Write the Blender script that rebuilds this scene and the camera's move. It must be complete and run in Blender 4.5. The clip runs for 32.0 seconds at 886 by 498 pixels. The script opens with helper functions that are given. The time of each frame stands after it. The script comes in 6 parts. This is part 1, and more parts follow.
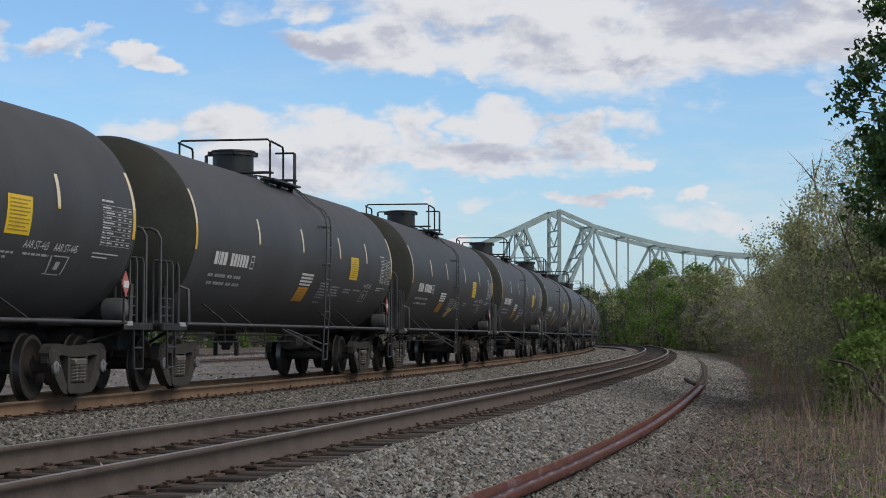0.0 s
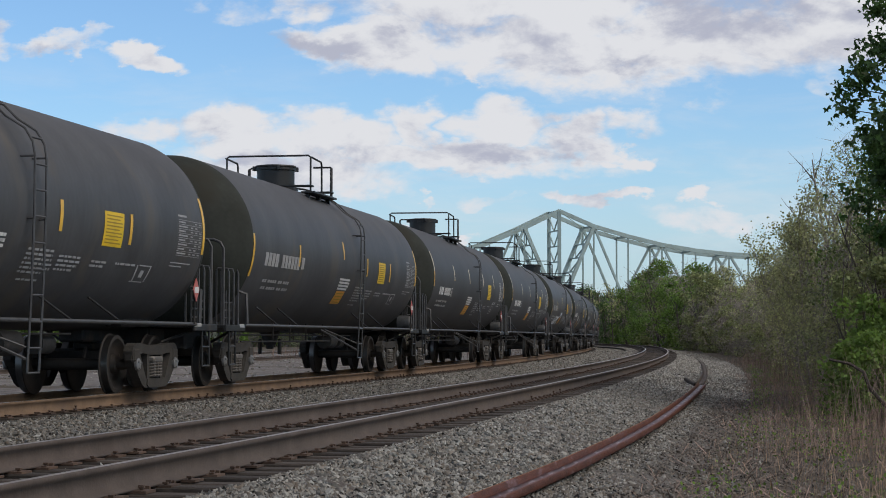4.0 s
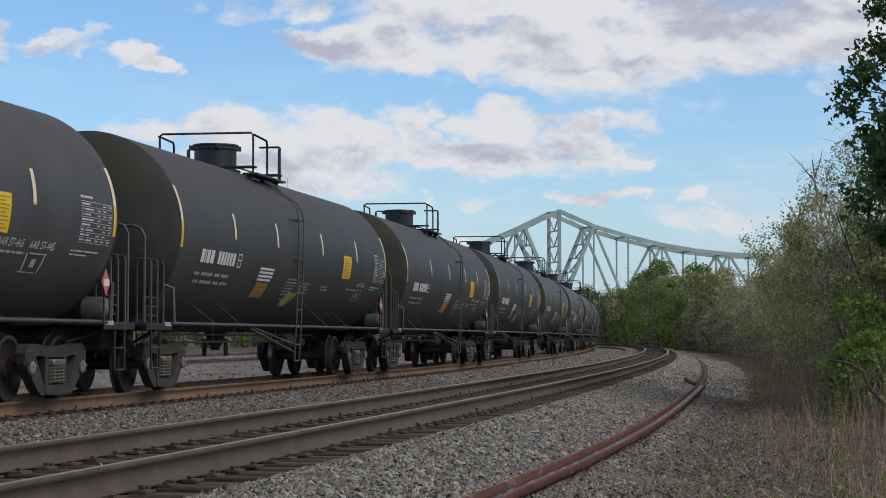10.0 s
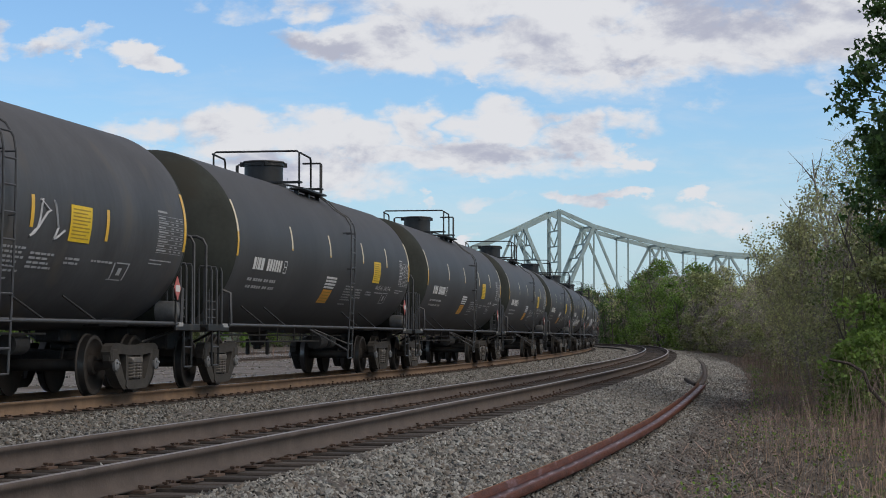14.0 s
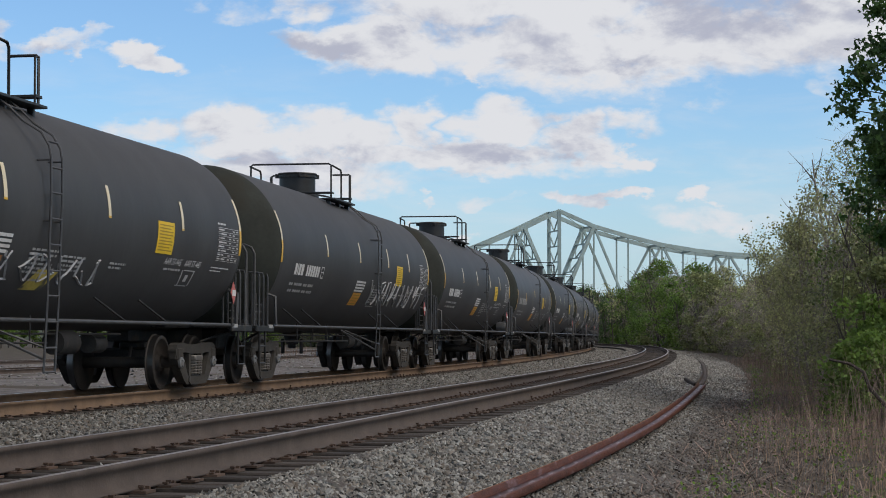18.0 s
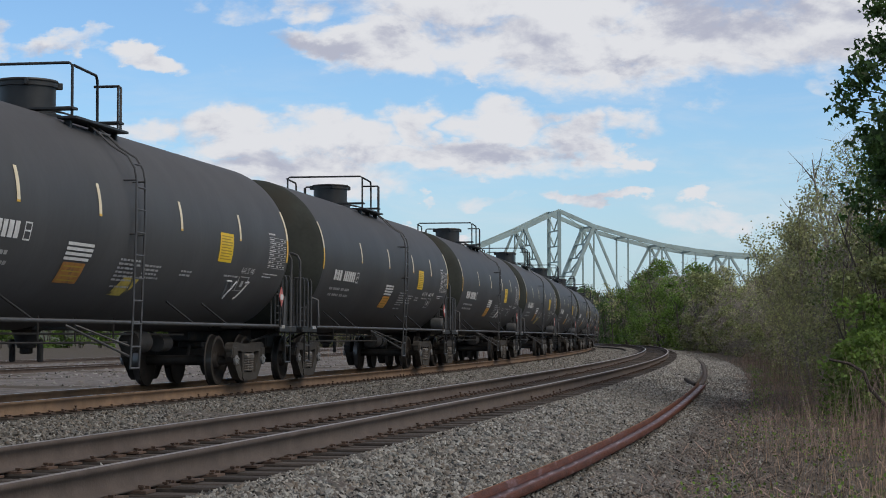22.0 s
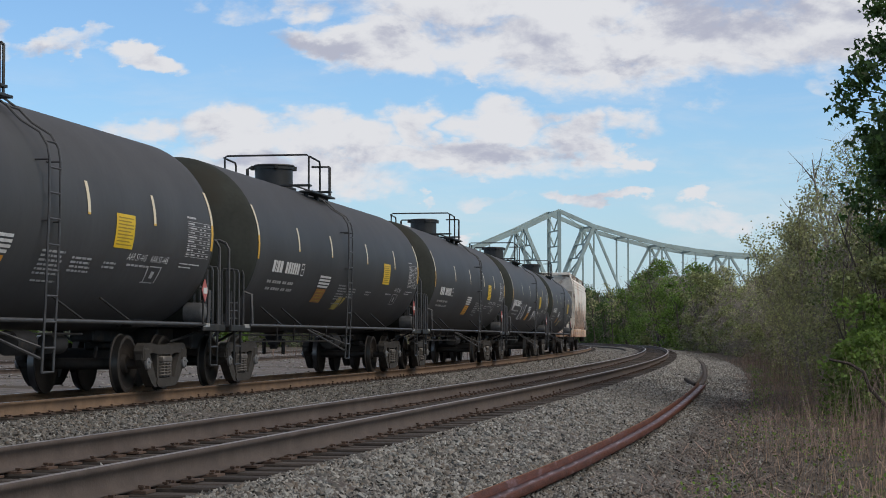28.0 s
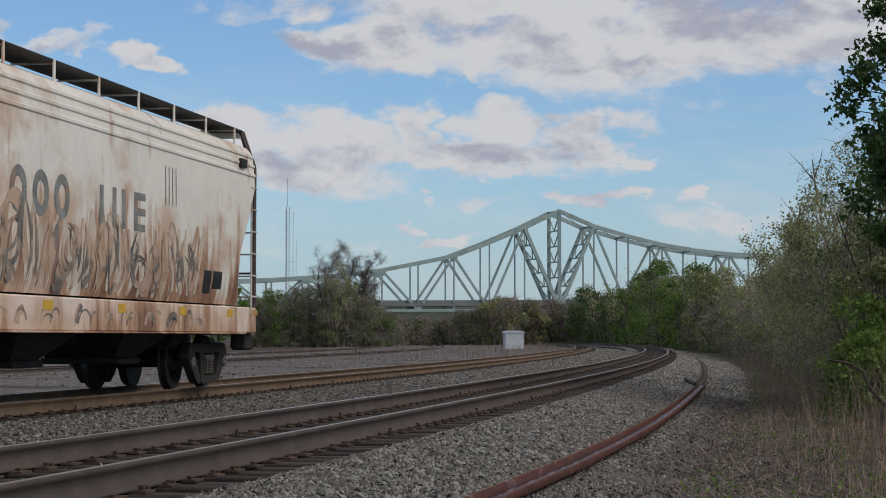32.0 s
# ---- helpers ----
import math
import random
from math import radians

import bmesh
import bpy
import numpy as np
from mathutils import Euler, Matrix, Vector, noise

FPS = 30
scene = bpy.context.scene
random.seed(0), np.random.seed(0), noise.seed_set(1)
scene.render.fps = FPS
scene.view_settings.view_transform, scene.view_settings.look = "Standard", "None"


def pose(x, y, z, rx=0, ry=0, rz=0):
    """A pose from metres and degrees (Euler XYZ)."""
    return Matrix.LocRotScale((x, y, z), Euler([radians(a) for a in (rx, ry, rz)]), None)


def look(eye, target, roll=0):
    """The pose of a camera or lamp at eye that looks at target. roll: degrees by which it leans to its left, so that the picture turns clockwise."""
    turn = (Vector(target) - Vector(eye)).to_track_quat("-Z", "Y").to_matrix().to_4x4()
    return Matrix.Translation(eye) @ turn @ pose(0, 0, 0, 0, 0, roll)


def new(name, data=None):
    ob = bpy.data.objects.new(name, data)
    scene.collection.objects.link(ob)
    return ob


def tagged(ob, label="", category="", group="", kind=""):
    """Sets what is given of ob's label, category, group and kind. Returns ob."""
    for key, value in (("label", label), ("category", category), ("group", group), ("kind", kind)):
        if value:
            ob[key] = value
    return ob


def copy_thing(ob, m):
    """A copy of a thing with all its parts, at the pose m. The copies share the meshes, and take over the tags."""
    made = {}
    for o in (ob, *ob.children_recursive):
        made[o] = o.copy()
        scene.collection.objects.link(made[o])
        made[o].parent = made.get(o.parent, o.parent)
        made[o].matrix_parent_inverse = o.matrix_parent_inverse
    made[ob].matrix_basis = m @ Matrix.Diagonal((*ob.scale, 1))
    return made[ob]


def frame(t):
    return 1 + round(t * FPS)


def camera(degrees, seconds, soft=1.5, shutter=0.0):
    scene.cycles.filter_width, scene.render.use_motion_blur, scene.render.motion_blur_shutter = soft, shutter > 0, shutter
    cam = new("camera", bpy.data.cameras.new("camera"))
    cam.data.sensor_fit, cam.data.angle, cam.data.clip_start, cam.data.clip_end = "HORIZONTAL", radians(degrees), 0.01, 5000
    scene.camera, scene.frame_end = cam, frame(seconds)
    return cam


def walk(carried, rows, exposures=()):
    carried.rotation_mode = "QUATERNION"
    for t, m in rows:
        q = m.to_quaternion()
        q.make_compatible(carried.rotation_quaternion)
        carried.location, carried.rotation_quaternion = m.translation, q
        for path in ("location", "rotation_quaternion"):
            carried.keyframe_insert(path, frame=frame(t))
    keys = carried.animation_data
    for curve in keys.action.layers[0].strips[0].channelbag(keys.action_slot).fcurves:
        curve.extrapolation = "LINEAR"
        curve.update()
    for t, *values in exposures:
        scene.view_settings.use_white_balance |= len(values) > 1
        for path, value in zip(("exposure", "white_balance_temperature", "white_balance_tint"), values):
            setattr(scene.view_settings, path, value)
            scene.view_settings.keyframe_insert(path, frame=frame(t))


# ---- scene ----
# The world: z = 0 is the rail top of the train's track, the camera stands at the origin and looks along +y.
EYE_Z = 0.867
TILT = math.degrees(math.atan((598.65 - 441.0) / 3345.2))
cam = camera(2 * math.degrees(math.atan(784.0 / 3345.2)), 32.0, soft=0.95)
walk(cam, [(0.0, pose(0, 0, EYE_Z, 90 + TILT, 0, 0)), (32.0, pose(0, 0, EYE_Z, 90 + TILT, 0, 0))],
     exposures=[(0.0, 0.0), (30.0, 0.0), (31.0, -0.05), (32.0, -0.31)])

# ---- world and sun ----
SUN_ELEV, SUN_ROT = radians(46), radians(117)


def build_world():
    w = bpy.data.worlds.new("world")
    scene.world = w
    w.use_nodes = True
    nt = w.node_tree
    nt.nodes.clear()
    N, L = nt.nodes.new, nt.links.new
    out, bg = N("ShaderNodeOutputWorld"), N("ShaderNodeBackground")
    sky = N("ShaderNodeTexSky")
    sky.sky_type = "NISHITA"
    sky.sun_disc = False
    sky.sun_elevation, sky.sun_rotation = SUN_ELEV, SUN_ROT
    sky.air_density, sky.dust_density, sky.ozone_density = 1.0, 0.6, 1.6

    def m(op, a, b=None, c=None):
        n = N("ShaderNodeMath")
        n.operation = op
        for i, v in enumerate((a, b, c)):
            if v is None:
                continue
            if isinstance(v, (int, float)):
                n.inputs[i].default_value = v
            else:
                L(v, n.inputs[i])
        return n.outputs[0]

    def ramp(v, lo, hi):
        n = N("ShaderNodeMapRange")
        n.interpolation_type = "SMOOTHSTEP"
        L(v, n.inputs[0])
        n.inputs[1].default_value, n.inputs[2].default_value = lo, hi
        return n.outputs[0]

    def noise_at(vec, scale, detail=6.0, rough=0.55, dist=0.0):
        n = N("ShaderNodeTexNoise")
        n.inputs["Scale"].default_value = scale
        n.inputs["Detail"].default_value = detail
        n.inputs["Roughness"].default_value = rough
        n.inputs["Distortion"].default_value = dist
        L(vec, n.inputs["Vector"])
        return n.outputs[0]

    tc, sep = N("ShaderNodeTexCoord"), N("ShaderNodeSeparateXYZ")
    L(tc.outputs["Generated"], sep.inputs[0])
    X, Y, Z = sep.outputs
    az = m("ARCTAN2", X, Y)
    el = m("ARCSINE", Z)
    # clouds flatten towards the horizon
    comb = N("ShaderNodeCombineXYZ")
    L(az, comb.inputs[0])
    L(m("MULTIPLY", el, 1.75), comb.inputs[1])
    vec = comb.outputs[0]
    n1 = noise_at(vec, 15.0, 9.0, 0.60, 0.25)
    n2 = noise_at(vec, 46.0, 7.0, 0.62, 0.3)
    body = m("ADD", m("MULTIPLY", n1, 0.72), m("MULTIPLY", n2, 0.28))

    # billows push the banks' outlines about
    aside = N("ShaderNodeVectorMath")
    aside.operation = "ADD"
    L(vec, aside.inputs[0])
    aside.inputs[1].default_value = (3.7, 1.9, 0)

    def billow(v, coarse, fine):
        return m("ADD", m("MULTIPLY", m("SUBTRACT", noise_at(v, 24.0, 3.0, 0.5), 0.5), radians(coarse)), m("MULTIPLY", m("SUBTRACT", noise_at(v, 80.0, 6.0, 0.62), 0.5), radians(fine)))
    az_b, el_b = m("ADD", az, billow(vec, 4.2, 1.1)), m("ADD", el, billow(aside.outputs[0], 1.9, 0.9))

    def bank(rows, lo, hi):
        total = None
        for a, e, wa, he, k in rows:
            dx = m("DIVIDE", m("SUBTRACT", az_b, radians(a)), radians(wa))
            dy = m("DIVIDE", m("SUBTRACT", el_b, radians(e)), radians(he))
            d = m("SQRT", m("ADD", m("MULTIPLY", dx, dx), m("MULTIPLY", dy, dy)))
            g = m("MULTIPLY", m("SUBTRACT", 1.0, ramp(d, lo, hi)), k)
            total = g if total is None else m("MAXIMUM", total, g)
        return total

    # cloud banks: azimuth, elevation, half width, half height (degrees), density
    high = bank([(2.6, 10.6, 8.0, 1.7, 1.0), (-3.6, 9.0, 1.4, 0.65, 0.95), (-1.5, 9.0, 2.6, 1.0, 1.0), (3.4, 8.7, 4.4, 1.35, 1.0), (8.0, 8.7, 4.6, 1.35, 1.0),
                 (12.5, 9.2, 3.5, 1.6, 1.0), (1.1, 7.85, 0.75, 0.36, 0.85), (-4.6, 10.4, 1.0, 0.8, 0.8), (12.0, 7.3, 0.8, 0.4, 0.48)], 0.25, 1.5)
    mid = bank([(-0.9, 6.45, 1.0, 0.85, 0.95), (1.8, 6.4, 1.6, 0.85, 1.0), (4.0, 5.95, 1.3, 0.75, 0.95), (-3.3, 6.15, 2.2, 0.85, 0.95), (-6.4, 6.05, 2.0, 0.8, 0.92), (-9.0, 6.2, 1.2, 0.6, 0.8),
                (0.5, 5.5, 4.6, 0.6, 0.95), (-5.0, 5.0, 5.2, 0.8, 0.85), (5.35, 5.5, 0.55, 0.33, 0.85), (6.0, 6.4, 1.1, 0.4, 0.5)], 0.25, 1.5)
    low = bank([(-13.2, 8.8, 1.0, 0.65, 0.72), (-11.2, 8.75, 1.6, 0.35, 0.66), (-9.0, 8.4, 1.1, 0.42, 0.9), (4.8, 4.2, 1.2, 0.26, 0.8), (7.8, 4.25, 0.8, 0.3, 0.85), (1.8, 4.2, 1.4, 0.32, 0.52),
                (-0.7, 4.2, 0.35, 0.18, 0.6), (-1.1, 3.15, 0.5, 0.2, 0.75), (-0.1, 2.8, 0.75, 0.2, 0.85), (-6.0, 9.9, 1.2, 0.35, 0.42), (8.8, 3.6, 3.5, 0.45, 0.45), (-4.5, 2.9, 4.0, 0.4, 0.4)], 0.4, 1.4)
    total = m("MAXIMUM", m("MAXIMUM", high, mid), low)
    # the rest of the sky carries broken grey cloud
    rest = m("MULTIPLY", ramp(el, radians(12), radians(18)), 0.78)
    total = m("MAXIMUM", total, rest)
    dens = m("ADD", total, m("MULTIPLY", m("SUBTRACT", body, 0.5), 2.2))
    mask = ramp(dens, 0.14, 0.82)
    # thin streaks low in the sky
    flat = N("ShaderNodeCombineXYZ")
    L(az, flat.inputs[0])
    L(m("MULTIPLY", el, 5.0), flat.inputs[1])
    thin = m("MULTIPLY", m("MULTIPLY", ramp(noise_at(flat.outputs[0], 9.0, 8.0, 0.6, 0.4), 0.42, 0.75), 0.40), m("SUBTRACT", 1.0, ramp(el, radians(5.5), radians(9.5))))
    mask = m("MAXIMUM", mask, thin)
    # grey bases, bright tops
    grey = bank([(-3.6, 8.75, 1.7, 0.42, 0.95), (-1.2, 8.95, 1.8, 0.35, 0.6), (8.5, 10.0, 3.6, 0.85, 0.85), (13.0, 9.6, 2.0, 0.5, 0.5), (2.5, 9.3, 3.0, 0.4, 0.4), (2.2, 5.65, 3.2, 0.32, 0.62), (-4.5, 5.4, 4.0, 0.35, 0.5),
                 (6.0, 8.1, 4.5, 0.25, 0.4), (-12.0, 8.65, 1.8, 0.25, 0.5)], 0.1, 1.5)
    up = N("ShaderNodeVectorMath")
    up.operation = "ADD"
    L(vec, up.inputs[0])
    up.inputs[1].default_value = (0.004, 0.016, 0)
    relief = m("SUBTRACT", noise_at(up.outputs[0], 15.0, 9.0, 0.60, 0.25), n1)
    shade = noise_at(vec, 22.0, 5.0, 0.55, 0.3)
    puff = m("ADD", m("MULTIPLY", relief, 3.4), m("MULTIPLY", m("SUBTRACT", shade, 0.5), 1.2))
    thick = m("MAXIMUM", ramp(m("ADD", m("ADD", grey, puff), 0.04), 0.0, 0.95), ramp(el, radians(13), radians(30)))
    col = N("ShaderNodeMix")
    col.data_type = "RGBA"
    L(thick, col.inputs[0])
    col.inputs[6].default_value = (0.74, 0.75, 0.785, 1)
    col.inputs[7].default_value = (0.45, 0.47, 0.57, 1)
    over = N("ShaderNodeMix")
    over.data_type, over.blend_type = "RGBA", "MULTIPLY"
    L(ramp(el, radians(12), radians(28)), over.inputs[0])
    L(col.outputs[2], over.inputs[6])
    over.inputs[7].default_value = (0.62, 0.62, 0.62, 1)
    veil = m("MULTIPLY", m("SUBTRACT", 1.0, ramp(el, radians(-1), radians(7.5))), 0.62)
    skyc = N("ShaderNodeMix")
    skyc.data_type = "RGBA"
    L(veil, skyc.inputs[0])
    gain = N("ShaderNodeMix")
    gain.data_type, gain.blend_type = "RGBA", "MULTIPLY"
    gain.inputs[0].default_value = 1.0
    L(sky.outputs[0], gain.inputs[6])
    gain.inputs[7].default_value = (SKY_GAIN[0], SKY_GAIN[1], SKY_GAIN[2], 1)
    L(gain.outputs[2], skyc.inputs[6])
    skyc.inputs[7].default_value = (0.48, 0.62, 0.76, 1)
    fin = N("ShaderNodeMix")
    fin.data_type = "RGBA"
    L(mask, fin.inputs[0])
    L(skyc.outputs[2], fin.inputs[6])
    L(over.outputs[2], fin.inputs[7])
    L(fin.outputs[2], bg.inputs[0])
    bg.inputs[1].default_value = 1.0
    L(bg.outputs[0], out.inputs[0])


SKY_GAIN = (0.098, 0.124, 0.150)
build_world()
sun = new("sun", bpy.data.lights.new("sun", "SUN"))
sun.data.energy, sun.data.angle, sun.data.color = 2.1, radians(50), (1.0, 0.91, 0.79)
# the sun stands high on the right, behind the camera, thinly veiled
sd = Vector((math.sin(SUN_ROT) * math.cos(SUN_ELEV), math.cos(SUN_ROT) * math.cos(SUN_ELEV), math.sin(SUN_ELEV)))
sun.matrix_world = look(sd * 100, (0, 0, 0))


# ---- materials ----
def mat(name, base, rough=0.6, metal=0.0, var=0.2, scale=3.0, stain=None, stain_scale=1.2, stain_at=0.58, bump=0.0, bump_scale=60.0,
        piece_var=0.0, island_var=0.0, stretch=(1, 1, 1), spec=0.5, trans=0.0, island_hue=None):
    ma = bpy.data.materials.new(name)
    ma.use_nodes = True
    nt = ma.node_tree
    N, L = nt.nodes.new, nt.links.new
    bs = nt.nodes["Principled BSDF"]
    bs.inputs["Roughness"].default_value = rough
    bs.inputs["Metallic"].default_value = metal
    bs.inputs["Specular IOR Level"].default_value = spec
    tc, mp = N("ShaderNodeTexCoord"), N("ShaderNodeMapping")
    mp.inputs["Scale"].default_value = stretch
    L(tc.outputs["Object"], mp.inputs[0])

    def nz(scale, detail=5.0):
        n = N("ShaderNodeTexNoise")
        n.inputs["Scale"].default_value, n.inputs["Detail"].default_value = scale, detail
        L(mp.outputs[0], n.inputs["Vector"])
        return n.outputs[0]

    def mix(fac, a, b, blend="MIX"):
        n = N("ShaderNodeMix")
        n.data_type, n.blend_type = "RGBA", blend
        for i, v in ((0, fac), (6, a), (7, b)):
            if isinstance(v, (int, float)):
                n.inputs[i].default_value = v
            elif isinstance(v, tuple):
                n.inputs[i].default_value = (*v, 1)
            else:
                L(v, n.inputs[i])
        return n.outputs[2]

    def stretch_range(v, lo, hi, a=0.0, b=1.0):
        n = N("ShaderNodeMapRange")
        L(v, n.inputs[0])
        for i, x in enumerate((lo, hi, a, b)):
            n.inputs[i + 1].default_value = x
        return n.outputs[0]

    lo = tuple(c * (1 - var) for c in base)
    hi = tuple(min(1.0, c * (1 + var)) for c in base)
    col = mix(stretch_range(nz(scale), 0.3, 0.7), lo, hi)
    fine = mix(stretch_range(nz(scale * 9), 0.3, 0.7), (1 - var * 0.5,) * 3, (1 + var * 0.4,) * 3)
    col = mix(1.0, col, fine, "MULTIPLY")
    if stain:
        col = mix(stretch_range(nz(stain_scale, 7.0), stain_at, stain_at + 0.1), col, stain)
    for amount, node, socket in ((piece_var, "ShaderNodeObjectInfo", "Random"), (island_var, "ShaderNodeNewGeometry", "Random Per Island")):
        if amount:
            o = N(node)
            f = stretch_range(o.outputs[socket], 0, 1, 1 - amount, 1 + amount)
            cc = N("ShaderNodeCombineXYZ")
            for i in range(3):
                L(f, cc.inputs[i])
            col = mix(1.0, col, cc.outputs[0], "MULTIPLY")
    if island_hue:
        o = N("ShaderNodeNewGeometry")
        w = N("ShaderNodeMath")
        w.operation = "FRACT"
        x7 = N("ShaderNodeMath")
        x7.operation = "MULTIPLY"
        x7.inputs[1].default_value = 37.0
        L(o.outputs["Random Per Island"], x7.inputs[0])
        L(x7.outputs[0], w.inputs[0])
        col = mix(stretch_range(w.outputs[0], 0.55, 1.0, 0.0, 0.7), col, island_hue)
    L(col, bs.inputs["Base Color"])
    if bump:
        b = N("ShaderNodeBump")
        b.inputs["Strength"].default_value = bump
        b.inputs["Distance"].default_value = 0.02
        L(nz(bump_scale), b.inputs["Height"])
        L(b.outputs[0], bs.inputs["Normal"])
    if trans:
        t, ad, outp = N("ShaderNodeBsdfTranslucent"), N("ShaderNodeMixShader"), nt.nodes["Material Output"]
        L(col, t.inputs[0])
        ad.inputs[0].default_value = trans
        L(bs.outputs[0], ad.inputs[1])
        L(t.outputs[0], ad.inputs[2])
        L(ad.outputs[0], outp.inputs[0])
    return ma



def rusted(name, base, z_mid, z_soft, at):
    """Old cream paint with rust that runs down in streaks, thicker towards the bottom, and dull grey blotches."""
    ma = bpy.data.materials.new(name)
    ma.use_nodes = True
    nt = ma.node_tree
    N, L = nt.nodes.new, nt.links.new
    bs = nt.nodes["Principled BSDF"]
    bs.inputs["Roughness"].default_value = 0.62
    tc = N("ShaderNodeTexCoord")

    def nz(scale, stretch, detail=6.0):
        mp, n = N("ShaderNodeMapping"), N("ShaderNodeTexNoise")
        mp.inputs["Scale"].default_value = stretch
        L(tc.outputs["Object"], mp.inputs[0])
        L(mp.outputs[0], n.inputs["Vector"])
        n.inputs["Scale"].default_value, n.inputs["Detail"].default_value = scale, detail
        n.inputs["Roughness"].default_value = 0.62
        return n.outputs[0]

    def rng_(v, lo, hi, a=0.0, b=1.0):
        n = N("ShaderNodeMapRange")
        L(v, n.inputs[0])
        for i, x in enumerate((lo, hi, a, b)):
            n.inputs[i + 1].default_value = x
        return n.outputs[0]

    def op(kind, a, b):
        n = N("ShaderNodeMath")
        n.operation = kind
        for i, v in enumerate((a, b)):
            if isinstance(v, (int, float)):
                n.inputs[i].default_value = v
            else:
                L(v, n.inputs[i])
        return n.outputs[0]

    def mix(fac, a, b):
        n = N("ShaderNodeMix")
        n.data_type = "RGBA"
        L(fac, n.inputs[0])
        for i, v in ((6, a), (7, b)):
            if isinstance(v, tuple):
                n.inputs[i].default_value = (*v, 1)
            else:
                L(v, n.inputs[i])
        return n.outputs[2]

    sep = N("ShaderNodeSeparateXYZ")
    L(tc.outputs["Object"], sep.inputs[0])
    low = rng_(sep.outputs[2], z_mid + z_soft, z_mid - z_soft, -0.10, 0.09)
    streak, blotch, fine, wash = nz(1.3, (1.9, 1.9, 0.30)), nz(0.9, (1, 1, 0.8)), nz(11.0, (1, 1, 0.5)), nz(0.55, (1, 1, 1.3))
    patch_ = nz(0.62, (1.0, 1.0, 0.55), 3.0)
    col = mix(rng_(blotch, 0.35, 0.65), base, tuple(c * 0.9 for c in base))
    col = mix(rng_(op("ADD", wash, low), at - 0.02, at + 0.12, 0.0, 0.85), col, (0.62, 0.42, 0.29))
    # runs of rust gather in a few places
    run = op("ADD", op("ADD", op("MULTIPLY", streak, 0.55), op("MULTIPLY", patch_, 0.45)), op("MULTIPLY", low, 0.7))
    col = mix(rng_(run, at + 0.055, at + 0.12, 0.0, 0.85), col, (0.46, 0.25, 0.14))
    col = mix(rng_(op("ADD", run, op("MULTIPLY", op("SUBTRACT", fine, 0.5), 0.12)), at + 0.12, at + 0.19, 0.0, 0.9), col, (0.21, 0.10, 0.06))
    col = mix(rng_(nz(1.1, (1, 1, 0.5)), 0.62, 0.74, 0.0, 0.4), col, (0.42, 0.40, 0.39))
    col = mix(rng_(fine, 0.3, 0.7, 0.0, 0.10), col, (0.22, 0.18, 0.15))
    L(col, bs.inputs["Base Color"])
    return ma


